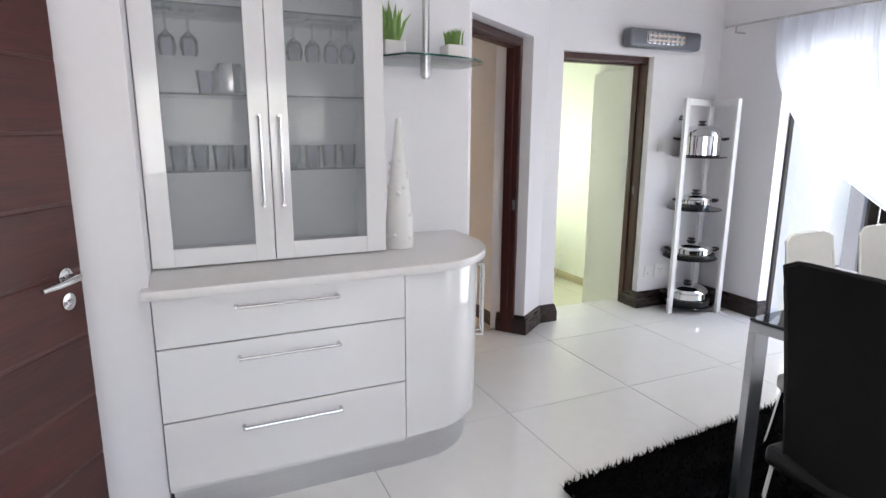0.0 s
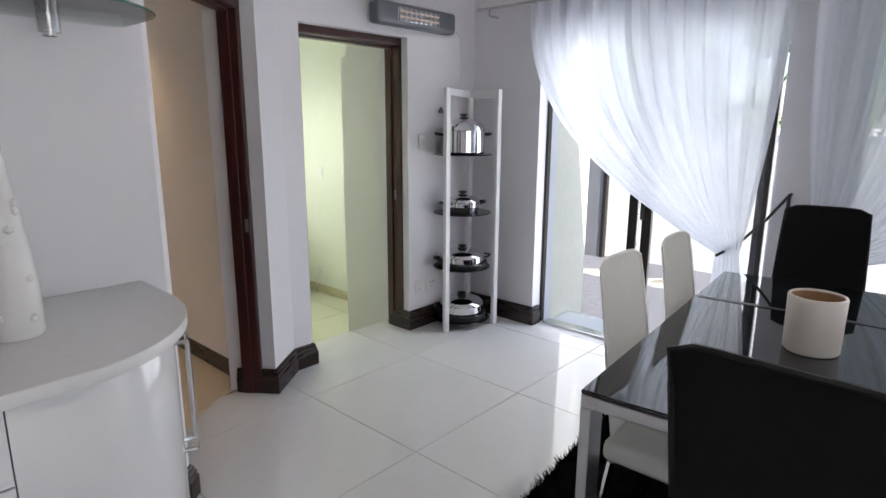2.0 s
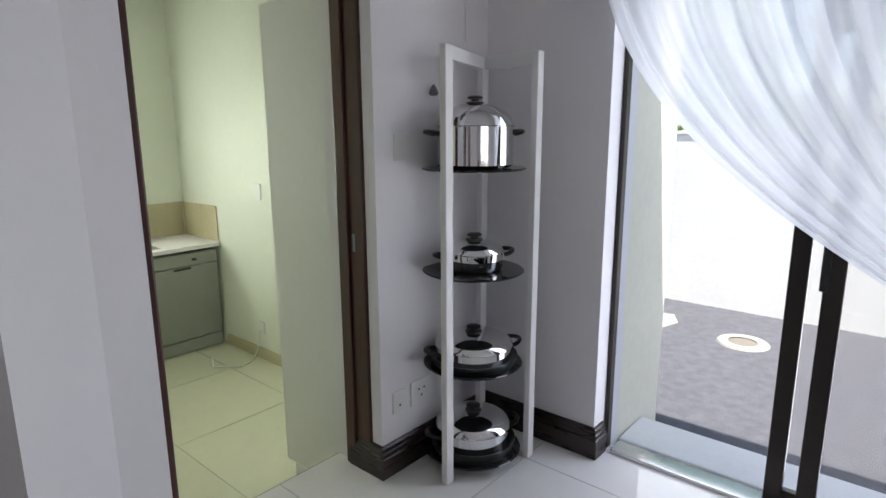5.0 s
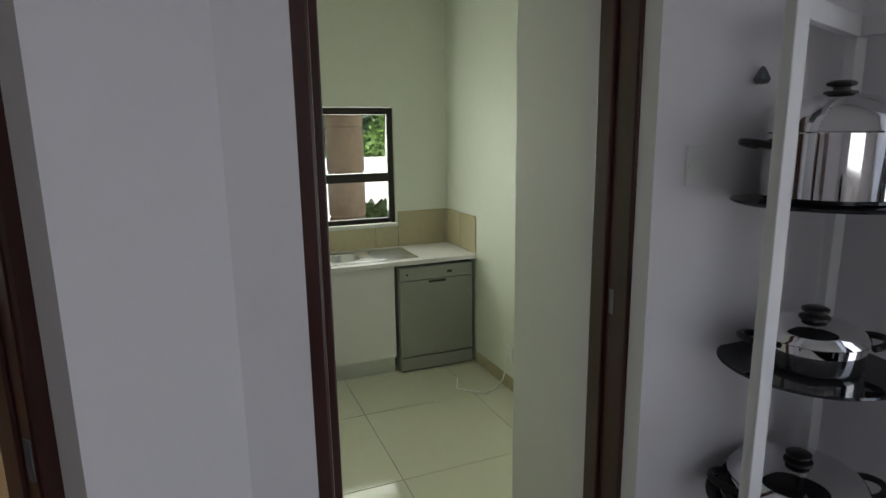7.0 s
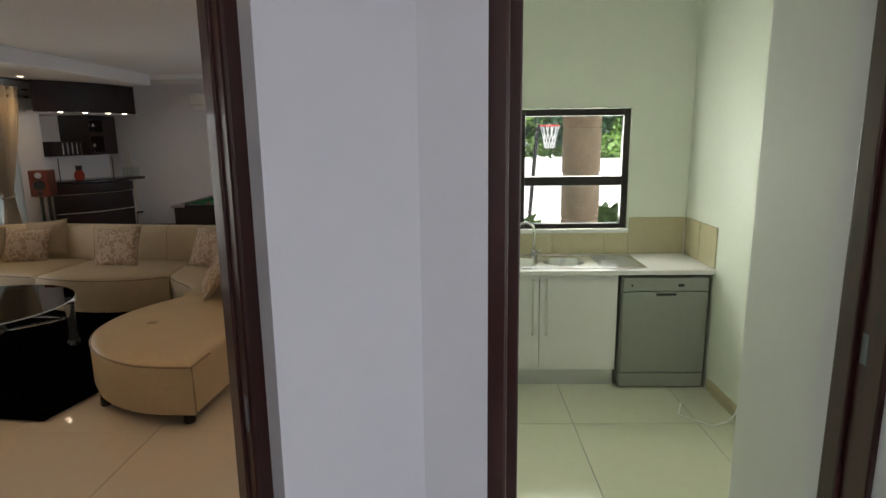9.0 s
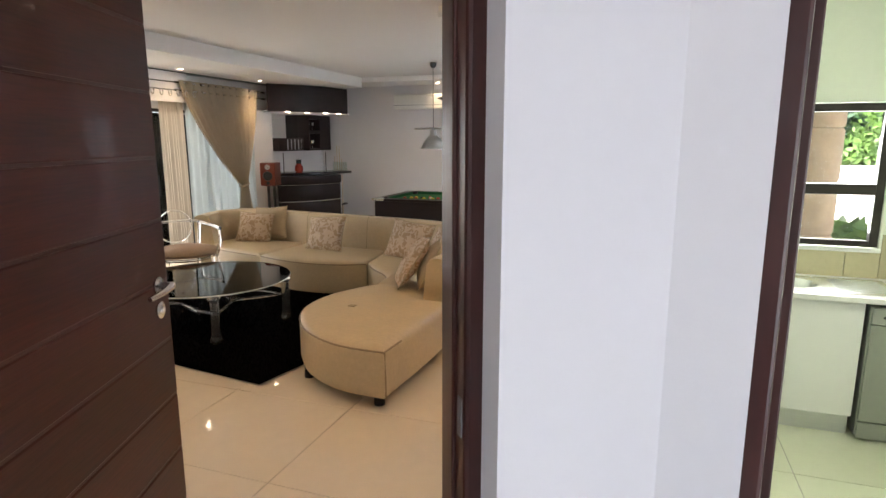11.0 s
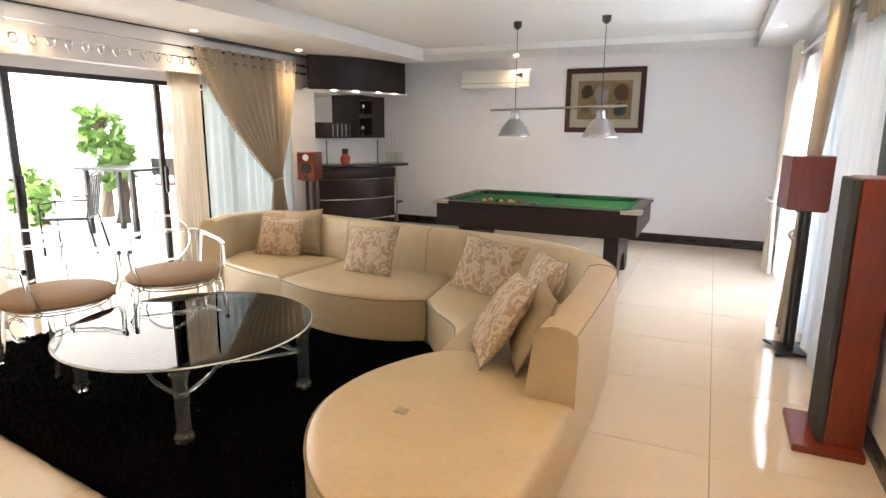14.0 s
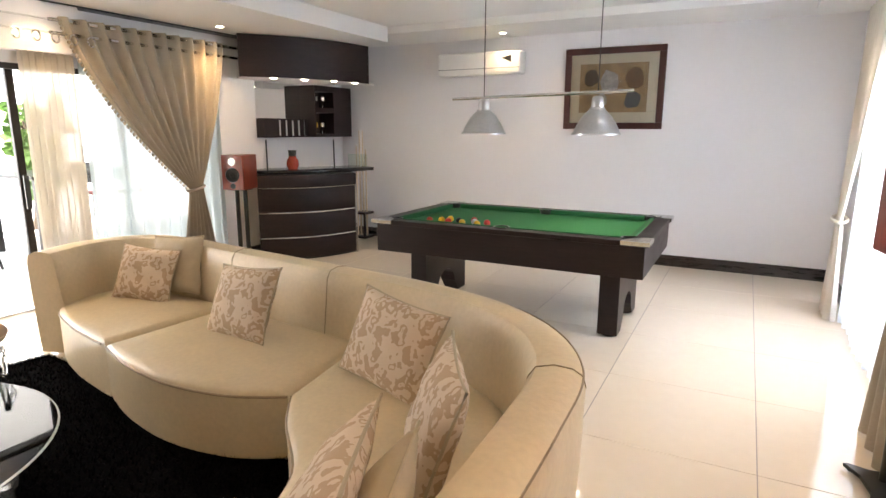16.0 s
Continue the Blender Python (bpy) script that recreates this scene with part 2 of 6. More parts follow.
LAMPGLOW = glow("downlight_glow", (1.0, 0.85, 0.62), 14)
RED = mat("red_plastic", (0.5, 0.03, 0.02), 0.35)
YELLOW = mat("yellow_paint", (0.7, 0.45, 0.02), 0.3)
PAPER = mat("mount_board", (0.74, 0.68, 0.55), 0.8, var=0.05)
BROWNPIC = mat("brown_print", (0.4, 0.27, 0.14), 0.7, var=0.45, scale=14)
TERRAC = mat("red_vase_glaze", (0.35, 0.05, 0.03), 0.25, var=0.3)
MIRROR = mat("mirror_silver", (0.85, 0.85, 0.85), 0.02, 1.0, var=0.0)

# ---- building helpers ----


def part(name, bm, material, parent=None, label="", smooth=False, at=None):
    me = bpy.data.meshes.new(name)
    bmesh.ops.recalc_face_normals(bm, faces=bm.faces)
    bm.to_mesh(me)
    bm.free()
    me.materials.append(material)
    if smooth:
        me.shade_smooth()
        me.set_sharp_from_angle(angle=radians(38))
    ob = new(name, me)
    if parent:
        ob.parent = parent
    if at is not None:
        ob.matrix_basis = at
    if label:
        tagged(ob, label)
    return ob


def thing(name, label, category, at=None, group="", kind=""):
    ob = new(name)
    ob.empty_display_size = 0.05
    if at is not None:
        ob.matrix_world = at
    return tagged(ob, label, category, group, kind)


def box(x0, y0, z0, x1, y1, z1, bevel=0.0, bm=None, seg=2, m=None):
    b = bm or bmesh.new()
    r = bmesh.ops.create_cube(b, size=1)
    mm = Matrix.Translation(((x0 + x1) / 2, (y0 + y1) / 2, (z0 + z1) / 2)) @ Matrix.Diagonal((abs(x1 - x0), abs(y1 - y0), abs(z1 - z0), 1))
    if m is not None:
        mm = m @ mm
    bmesh.ops.transform(b, matrix=mm, verts=r["verts"])
    if bevel:
        es = list({e for v in r["verts"] for e in v.link_edges})
        bmesh.ops.bevel(b, geom=es, offset=bevel, segments=seg, affect="EDGES", profile=0.5)
    return b


def prism(poly, z0, z1, bevel=0.0, bm=None, m=None):
    b = bm or bmesh.new()
    vs = [b.verts.new((x, y, z0)) for x, y in poly]
    f = b.faces.new(vs)
    r = bmesh.ops.extrude_face_region(b, geom=[f])
    top = [g for g in r["geom"] if isinstance(g, bmesh.types.BMVert)]
    bmesh.ops.translate(b, vec=(0, 0, z1 - z0), verts=top)
    if bevel:
        es = [e for e in {e for v in top for e in v.link_edges} if all(w in top for w in e.verts)]
        es += [e for e in {e for v in vs for e in v.link_edges} if all(w in vs for w in e.verts)]
        bmesh.ops.bevel(b, geom=es, offset=bevel, segments=2, affect="EDGES", profile=0.5)
    if m is not None:
        bmesh.ops.transform(b, matrix=m, verts=vs + top)
    return b


def lathe(profile, n=28, bm=None, m=None):
    """Turn (radius, height) pairs round z."""
    b = bm or bmesh.new()
    rings = []
    for r, z in profile:
        if r < 1e-5:
            rings.append([b.verts.new((0, 0, z))])
        else:
            rings.append([b.verts.new((r * math.cos(2 * math.pi * i / n), r * math.sin(2 * math.pi * i / n), z)) for i in range(n)])
    for a, c in zip(rings, rings[1:]):
        for i in range(n):
            j = (i + 1) % n
            if len(a) == 1 and len(c) > 1:
                b.faces.new((a[0], c[i], c[j]))
            elif len(c) == 1 and len(a) > 1:
                b.faces.new((a[i], a[j], c[0]))
            elif len(a) > 1:
                b.faces.new((a[i], a[j], c[j], c[i]))
    if m is not None:
        bmesh.ops.transform(b, matrix=m, verts=[v for r in rings for v in r])
    return b


def tube(pts, r, n=8, bm=None, closed=False):
    """A round bar along points."""
    b = bm or bmesh.new()
    pts = [Vector(p) for p in pts]
    rings = []
    k = len(pts)
    for i, p in enumerate(pts):
        d = (pts[(i + 1) % k] - pts[i - 1]) if closed else (pts[min(i + 1, k - 1)] - pts[max(i - 1, 0)])
        q = d.to_track_quat("Z", "Y")
        rad = r[i] if isinstance(r, (list, tuple)) else r
        rings.append([b.verts.new(p + q @ Vector((rad * math.cos(2 * math.pi * j / n), rad * math.sin(2 * math.pi * j / n), 0))) for j in range(n)])
    pairs = list(zip(rings, rings[1:])) + ([(rings[-1], rings[0])] if closed else [])
    for a, c in pairs:
        for j in range(n):
            b.faces.new((a[j], a[(j + 1) % n], c[(j + 1) % n], c[j]))
    if not closed:
        b.faces.new(rings[0][::-1])
        b.faces.new(rings[-1])
    return b


def grid_sheet(fn, nu, nv, bm=None, thick=0.0):
    b = bm or bmesh.new()
    vs = [[b.verts.new(fn(i / nu, j / nv)) for j in range(nv + 1)] for i in range(nu + 1)]
    for i in range(nu):
        for j in range(nv):
            b.faces.new((vs[i][j], vs[i + 1][j], vs[i + 1][j + 1], vs[i][j + 1]))
    return b


def wall_prism(name, poly, z0, z1, material, label="plain painted plaster wall"):
    ob = part(name, prism(poly, z0, z1), material)
    return tagged(ob, label, "wall", kind="structure")


def wall_box(name, x0, y0, z0, x1, y1, z1, material, label="smooth white painted plaster wall"):
    ob = part(name, box(x0, y0, z0, x1, y1, z1), material)
    return tagged(ob, label, "wall", kind="structure")


def skirting(poly_line, z, h, material=None, thick=0.025, label="dark stained moulded timber skirting board along the wall"):
    """Moulded skirting along a line; the room lies to the left of the way it runs."""
    prof = [(0, 0), (thick, 0), (thick, h * 0.62), (thick * 0.8, h * 0.66), (thick * 0.8, h * 0.78), (thick * 0.55, h * 0.83), (thick * 0.55, h * 0.93), (thick * 0.25, h), (0, h)]
    b = bmesh.new()
    pts = [Vector((*p, 0)) for p in poly_line]
    rings = []
    for i, p in enumerate(pts):
        d0 = (p - pts[i - 1]).normalized() if i else (pts[1] - p).normalized()
        d1 = (pts[i + 1] - p).normalized() if i < len(pts) - 1 else d0
        n0, n1 = Vector((-d0.y, d0.x, 0)), Vector((-d1.y, d1.x, 0))
        n = (n0 + n1).normalized()
        n /= max(0.35, n.dot(n0))
        rings.append([b.verts.new((p.x + n.x * u, p.y + n.y * u, z + v)) for u, v in prof])
    for a, c in zip(rings, rings[1:]):
        for j in range(len(prof)):
            k = (j + 1) % len(prof)
            b.faces.new((a[j], c[j], c[k], a[k]))
    b.faces.new(rings[0])
    b.faces.new(rings[-1][::-1])
    ob = part("baseboard", b, material or SKIRT)
    return tagged(ob, label, "skirting board", kind="structure")


LF, SF = -0.17, -0.38          # lounge and scullery floor levels
LC, LB = 2.44, 2.27            # lounge ceiling and its bulkhead
DC = 2.62                      # dining ceiling

# ---- shell: dining room ----
floor_d = tagged(part("floor", prism([(-3.2, -3.6), (3.98, -3.6), (3.98, 3.0), (3.3, 3.0), (3.3, 3.3), (2.25, 3.3), (2.25, 3.2), (1.76, 3.02), (1.05, 2.47), (1.0, 2.4), (-3.2, 2.4)], -0.34, -0.003), GROUT),
                 "grout bed under large polished white floor tiles", "floor", kind="structure")
floor_l = tagged(part("floor", box(-4.0, 2.2, -0.42, 2.16, 12.3, LF - 0.003), GROUT), "grout bed under polished lounge floor tiles tinted for the warm light", "floor", kind="structure")
floor_s = tagged(part("floor", box(2.2, 3.2, -0.5, 4.2, 6.6, SF - 0.003), GROUT), "grout bed under greenish cream scullery tiles", "floor", kind="structure")

# wall round the scullery door, facing the dining room
N0, N1 = 3.012, 3.30
wall_box("wall_north", 3.16, N0, SF, 4.10, N1, DC, WALL)
wall_prism("wall_north_lintel", [(2.325, N0), (3.16, N0), (3.16, N1), (2.325, N1)], 2.0, DC, WALL)
wall_prism("wall_pier", [(1.958, 2.837), (2.178, 3.0), (2.195, N0), (2.325, N0), (2.325, N1), (2.06, N1), (1.805, 3.06)], SF, DC, WALL, "white plaster pier with a bent corner between two doorways")
wall_prism("wall_lounge_lintel", [(1.225, 2.285), (1.958, 2.837), (1.798, 3.042), (1.057, 2.502)], 2.045, DC, WALL)
wall_prism("wall_west_return", [(1.225, 2.285), (1.057, 2.502), (-0.75, 2.502), (-0.75, 2.265), (1.20, 2.265)], LF, DC, WALL, "white plaster wall behind the display cabinet")
wall_box("wall_cabinet_pier", -0.75, 1.60, 0, -0.346, 2.265, DC, WALL)
# east wall with two openings for sliding doors
E0, E1 = 3.85, 4.10
wall_box("wall_east", E0, 2.425, -0.3, E1, N0, DC, WALL)
wall_box("wall_east_lintel", E0, 0.94, 2.03, E1, 2.425, DC, WALL)
wall_box("wall_east_middle", E0, 0.62, -0.3, E1, 0.94, DC, WALL)
wall_box("wall_east_lintel_front", E0, -2.1, 2.03, E1, 0.62, DC, WALL)
wall_box("wall_east_front", E0, -3.6, -0.3, E1, -2.1, DC, WALL)
wall_box("wall_south_sill", -1.1, -3.8, -0.3, 1.9, -3.6, 0.85, WALL)
wall_box("wall_south_lintel", -1.1, -3.8, 2.05, 1.9, -3.6, DC, WALL)
wall_box("wall_south_west", -3.4, -3.8, -0.3, -1.1, -3.6, DC, WALL)
wall_box("wall_south_east", 1.9, -3.8, -0.3, E1, -3.6, DC, WALL)
wall_box("wall_west", -3.4, -3.6, -0.3, -3.2, 2.495, DC, WALL)
wall_box("wall_west_end", -3.2, 1.6, -0.3, -1.6, 1.8, DC, WALL)
tagged(part("ceiling", box(-3.4, -3.8, DC, E1, 3.3, DC + 0.15), CEIL), "flat white painted plaster ceiling", "ceiling", kind="structure")

# ---- shell: lounge ----
LE, LW, LN = 2.06, -3.85, 12.13
wall_box("wall_lounge_east", LE, 3.26, SF, LE + 0.14, 7.2, LC + 0.1, WALL)
wall_box("wall_lounge_east_far", LE, 10.75, SF, LE + 0.14, LN, LC + 0.1, WALL)
wall_box("wall_lounge_east_lintel", LE, 7.2, 1.87, LE + 0.14, 10.75, LC + 0.1, WALL)
wall_box("wall_lounge_east_sill", LE, 7.2, SF, LE + 0.14, 10.75, LF, WALL)
wall_box("wall_lounge_north", LW - 0.2, LN, LF - 0.2, LE + 0.14, LN + 0.2, LC + 0.1, WALL)
wall_box("wall_lounge_west_far", LW - 0.2, 9.9, LF - 0.2, LW, LN, LC + 0.1, WALL)
wall_box("wall_lounge_west_lintel", LW - 0.2, 4.6, 1.79, LW, 9.9, LC + 0.1, WALL)
wall_box("wall_lounge_west_near", LW - 0.2, 2.3, LF - 0.2, LW, 4.6, LC + 0.1, WALL)
wall_box("wall_lounge_south", LW, 2.28, LF - 0.2, -0.75, 2.495, LC + 0.1, WALL)
tagged(part("ceiling", box(LW - 0.2, 2.2, LC, LE + 0.14, LN + 0.2, LC + 0.12), CEIL), "white raised lounge ceiling", "ceiling", kind="structure")
tagged(part("ceiling", prism([(LW, 2.5), (LW, 11.3), (-2.55, 11.3), (-2.55, 2.5)], LB, LC - 0.002), CEIL), "lowered plaster bulkhead along the lounge ceiling", "ceiling", kind="structure")
tagged(part("ceiling", prism([(1.6, 3.3), (1.6, 11.3), (LE, 11.3), (LE, 3.3)], LB, LC - 0.002), CEIL), "lowered plaster bulkhead along the lounge ceiling", "ceiling", kind="structure")
tagged(part("ceiling", box(LW, 11.302, 2.36, LE, LN, LC - 0.002), CEIL), "slightly lowered ceiling strip along the far lounge wall", "ceiling", kind="structure")

# ---- shell: scullery ----
wall_box("wall_scullery_north_left", 2.2, 6.45, SF - 0.1, 2.75, 6.65, DC, WALL_GREEN, "pale green scullery wall")
wall_box("wall_scullery_north_right", 3.6, 6.45, SF - 0.1, 4.06, 6.65, DC, WALL_GREEN, "pale green scullery wall")
wall_box("wall_scullery_north_sill", 2.75, 6.45, SF - 0.1, 3.6, 6.65, 0.69, WALL_GREEN, "pale green wall under the window")
wall_box("wall_scullery_north_lintel", 2.75, 6.45, 1.63, 3.6, 6.65, DC, WALL_GREEN, "pale green wall over the window")
wall_box("wall_scullery_east", 4.06, N1, SF - 0.1, 4.26, 6.65, DC, WALL_GREEN, "pale green scullery wall")
wall_box("wall_scullery_west", LE + 0.143, N1, SF - 0.1, LE + 0.2, 6.65, DC, WALL_GREEN, "pale green scullery wall")
tagged(part("ceiling", box(2.2, N1, DC, 4.3, 6.65, DC + 0.15), CEIL), "flat white scullery ceiling", "ceiling", kind="structure")

# ---- openings ----


def door_frame(name, at, width, height, depth, beads, label):
    """Timber frame with stop beads; width runs along x, the passage along y. beads: how far each stop stands out."""
    t = thing(name, label, "door frame", at, kind="structure")
    d = depth / 2
    for s in (0, 1):
        x0 = 0 if s == 0 else width - 0.07
        b = box(x0, -d, 0, x0 + 0.07, d, height, 0.008)
        xs = (0.065, 0.07 + beads[0]) if s == 0 else (width - 0.07 - beads[1], width - 0.065)
        box(xs[0], d - 0.06, 0, xs[1], d - 0.002, height - 0.045, 0.004, b)
        part("jamb", b, MAHOG, t)
    b = box(0, -d, height - 0.05, width, d, height, 0.008)
    box(0.06, d - 0.06, height - 0.062, width - 0.06, d - 0.002, height - 0.045, 0.004, b)
    part("head", b, MAHOG, t)
    return t


f2 = door_frame("door_frame", Matrix.Translation((2.30, 3.1425, 0.0)), 0.92, 2.005, 0.145, (0.033, 0.012), "dark mahogany door frame of the scullery doorway")
part("strike_plate", box(0.848, -0.02, 0.93, 0.8515, 0.0, 1.0, 0.0015), GREYHEAT, f2, "worn steel strike plate")
ang = math.degrees(math.atan2(2.79 - 2.265, 1.914 - 1.24))
f1 = door_frame("door_frame", pose(1.15 + 0.0074, 2.385 - 0.0095, 0, 0, 0, ang), 0.96, 2.04, 0.105, (0.006, 0.006), "dark mahogany door frame of the lounge doorway")
part("strike_plate", box(0.888, -0.04, 0.9, 0.8915, -0.02, 0.97, 0.0015), GREYHEAT, f1, "worn steel strike plate")


def plank_door(label, at, width, height, handle_z):
    """Door of stacked horizontal planks; x along the leaf from its hinge, y is its thickness."""
    t = thing("door", label, "door", at)
    n = 11
    ph = height / n
    for i in range(n):
        part("plank", box(0, -0.02, i * ph + 0.003, width, 0.02, (i + 1) * ph - 0.003, 0.006), MAHOG_H, t)
    part("core", box(0.001, -0.0165, 0.004, width - 0.001, 0.0165, height - 0.004), MAHOG, t)
    hx, hz = width - 0.07, handle_z
    for s in (-1, 1):
        b = lathe([(0, 0), (0.027, 0), (0.027, 0.006), (0.022, 0.01), (0.011, 0.012), (0.011, 0.05), (0, 0.052)], 20, m=pose(hx, s * 0.02, hz, -90 * s, 0, 0))
        tube([(hx, s * 0.062, hz), (hx - 0.02, s * 0.068, hz), (hx - 0.07, s * 0.068, hz - 0.004), (hx - 0.13, s * 0.06, hz - 0.008)], [0.011, 0.011, 0.0095, 0.007], 10, b)
        part("handle", b, STEEL, t, "satin steel lever handle", smooth=True)
        part("lock_cylinder", lathe([(0, 0), (0.026, 0), (0.026, 0.006), (0.012, 0.009), (0.009, 0.014), (0, 0.014)], 20, m=pose(hx, s * 0.02, hz - 0.075, -90 * s, 0, 0)), STEEL, t, smooth=True)
    return t


plank_door("dark mahogany plank door standing open into the lounge", pose(1.05, 2.56, LF + 0.012, 0, 0, 110), 0.90, 2.06, 1.12)
plank_door("dark mahogany plank front door with a steel lever handle", pose(-0.955, 0.78, 0.008, 0, 0, 59), 0.82, 2.25, 1.015)


def slider(label, name, at, width, height, stiles, glazed, side=0.045):
    """Bronze aluminium sliding door; x along the opening."""
    t = thing(name, label, "sliding door", at, kind="structure")
    deep = 0.05 if side > 0.03 else 0.02
    for x in (0, width - side):
        part("frame_side", box(x, -deep, 0, x + side, deep, height, 0.004), BRONZE, t)
    part("frame_head", box(0.045, -0.05, height - 0.045, width - 0.045, 0.05, height, 0.004), BRONZE, t)
    part("track", box(0.045, -0.05, 0, width - 0.045, 0.05, 0.018, 0.003), STEEL, t)
    for x, y in stiles:
        part("stile", box(x - 0.03, y - 0.018, 0.018, x + 0.03, y + 0.018, height - 0.045, 0.004), BRONZE, t)
    for x0, x1, y in glazed:
        g = part("pane", box(x0, y - 0.003, 0.07, x1, y + 0.003, height - 0.05), GLASS, t)
        g.visible_shadow = False
        part("rail", box(x0, y - 0.016, 0.02, x1, y + 0.016, 0.075, 0.003), BRONZE, t)
    return t


s1 = slider("bronze aluminium sliding door, half open to the yard", "door_slider", pose(3.97, 2.425, 0, 0, 0, -90), 1.485, 2.03, [(0.665, 0.02), (0.775, -0.02), (1.41, 0.02)], [(0.695, 1.41, 0.02), (0.80, 1.42, -0.02)], 0.02)
part("latch", box(0.735, -0.05, 0.86, 0.76, -0.035, 1.06, 0.004), BLACKPL, s1, "black pull handle")
slider("bronze aluminium sliding door behind a sheer curtain", "door_slider", pose(3.93, 0.62, 0, 0, 0, -90), 2.72, 2.03, [(1.36, 0.02), (1.40, -0.02)], [(0.05, 1.36, 0.02), (1.40, 2.67, -0.02)])
s3 = slider("dark bronze sliding patio doors standing open", "door_slider", pose(-3.92, 4.6, LF, 0, 0, 90), 5.3, 1.96, [(1.98, -0.02), (3.42, 0.02), (4.3, 0.02)], [(0.05, 1.95, -0.02), (3.45, 5.25, 0.02)])
part("latch", box(3.4, -0.04, 0.83, 3.44, -0.02, 1.1, 0.004), BLACKPL, s3, "black pull handle")
part("latch", box(1.97, -0.06, 0.83, 2.01, -0.04, 1.1, 0.004), BLACKPL, s3, "black pull handle")
slider("bronze framed glazed door of the lounge side", "door_slider", pose(2.14, 7.2, LF, 0, 0, 90), 3.55, 2.04, [], [(0.05, 3.5, 0)], 0.03)

sw = thing("window_2", "white framed dining room window", "window", kind="structure")
for a in ((-1.1, 0.85, -1.04, 2.05), (1.84, 0.85, 1.9, 2.05), (0.37, 0.91, 0.43, 1.99), (-1.04, 0.85, 1.84, 0.91), (-1.04, 1.99, 1.84, 2.05)):
    part("frame_bar", box(a[0], -3.72, a[1], a[2], -3.68, a[3], 0.004), BRONZE, sw)
for x0, x1 in ((-1.04, 0.37), (0.43, 1.84)):
    g = part("pane", box(x0, -3.702, 0.91, x1, -3.698, 1.99), GLASS, sw)
    g.visible_shadow = False
w = thing("window_1", "dark bronze two-light scullery window over the sink", "window", Matrix.Translation((0, 0, -0.03)), kind="structure")
for nm, a in (("frame_side", (2.75, 6.47, 0.73, 2.80, 6.53, 1.65)), ("frame_side", (3.55, 6.47, 0.73, 3.60, 6.53, 1.65)), ("frame_head", (2.80, 6.47, 1.60, 3.55, 6.53, 1.65)),
              ("frame_foot", (2.80, 6.47, 0.73, 3.55, 6.53, 0.77)), ("transom", (2.80, 6.46, 1.07, 3.55, 6.53, 1.14))):
    part(nm, box(*a, 0.005), BRONZE, w)
for z0, z1 in ((0.77, 1.07), (1.14, 1.60)):
    g = part("pane", box(2.8, 6.498, z0, 3.55, 6.503, z1), GLASS, w)
    g.visible_shadow = False
part("sill", box(2.74, 6.43, 0.70, 3.61, 6.47, 0.728, 0.004), PLASTICWHITE, w, "white tiled sill")

# skirtings
skirting([(3.16, 3.19), (3.16, N0), (E0, N0), (E0, 2.425), (3.93, 2.425)][::-1], 0, 0.135)
skirting([(1.828, 3.005), (1.958, 2.837), (2.178, 3.0), (2.195, N0), (2.325, N0), (2.325, 3.068)][::-1], 0, 0.135)
skirting([(1.16, 2.37), (1.225, 2.285), (1.20, 2.265), (1.10, 2.265)], 0, 0.135)
skirting([(1.805, 3.085), (LE, 3.29), (LE, 7.15)][::-1], LF, 0.12)
skirting([(LE, 10.8), (LE, LN), (LW, LN), (LW, 10.25)], LF, 0.12)
skirting([(4.06, 3.85), (4.06, 5.86)], SF, 0.09, SPLASH, 0.012, "cream tile skirting along the scullery wall")

# ---- dining: display cabinet ----


def bar_handle(parent, p0, p1, out, r=0.006):
    """Flat bar pull on two posts."""
    p0, p1, out = Vector(p0), Vector(p1), Vector(out)
    b = tube([p0 + out, p1 + out], r, 8)
    for p in (p0, p1):
        tube([p, p + out], r * 1.25, 8, b)
    return part("handle", b, STEEL, parent, "brushed steel bar handle", smooth=True)


def arc(cx, cy, rx, ry, a0, a1, n):
    return [(cx + rx * math.cos(radians(a0 + (a1 - a0) * i / n)), cy + ry * math.sin(radians(a0 + (a1 - a0) * i / n))) for i in range(n + 1)]


base = thing("sideboard", "gloss white sideboard with three drawers and a rounded end", "sideboard")
X0, X1, YF = -0.342, 0.58, 1.577
part("carcass", box(X0, YF + 0.022, 0.13, X1, 2.26, 0.88), GLOSSWHITE, base)
for z0, z1, hz in ((0.157, 0.416, 0.358), (0.421, 0.694, 0.633), (0.699, 0.88, 0.828)):
    d = part("drawer_front", box(X0, YF, z0, X1 - 0.003, YF + 0.02, z1, 0.002), GLOSSWHITE, base)
    bar_handle(d, (-0.072, YF, hz), (0.297, YF, hz), (0, -0.03, 0))
curve_poly = [(X1, YF)] + arc(0.675, 2.02, 0.40, 0.44, -78, 0, 12) + [(1.075, 2.26), (X1, 2.26)]
d = part("curved_door", prism(curve_poly, 0.157, 0.88, 0.002), GLOSSWHITE, base, "bowed gloss white door", smooth=True)
for a in (-25, -16):
    hx, hy = 0.675 + 0.40 * math.cos(radians(a)), 2.02 + 0.44 * math.sin(radians(a))
    n = Vector((math.cos(radians(a)), math.sin(radians(a)), 0))
    bar_handle(d, (hx, hy, 0.47), (hx, hy, 0.82), n * 0.035)
kick = [(X0 + 0.01, YF + 0.05), (X1, YF + 0.05)] + arc(0.675, 2.02, 0.35, 0.39, -78, 0, 12) + [(1.025, 2.26), (X0 + 0.01, 2.26)]
part("plinth", prism(kick, 0.0, 0.154), ALU, base, "aluminium plinth strip", smooth=True)
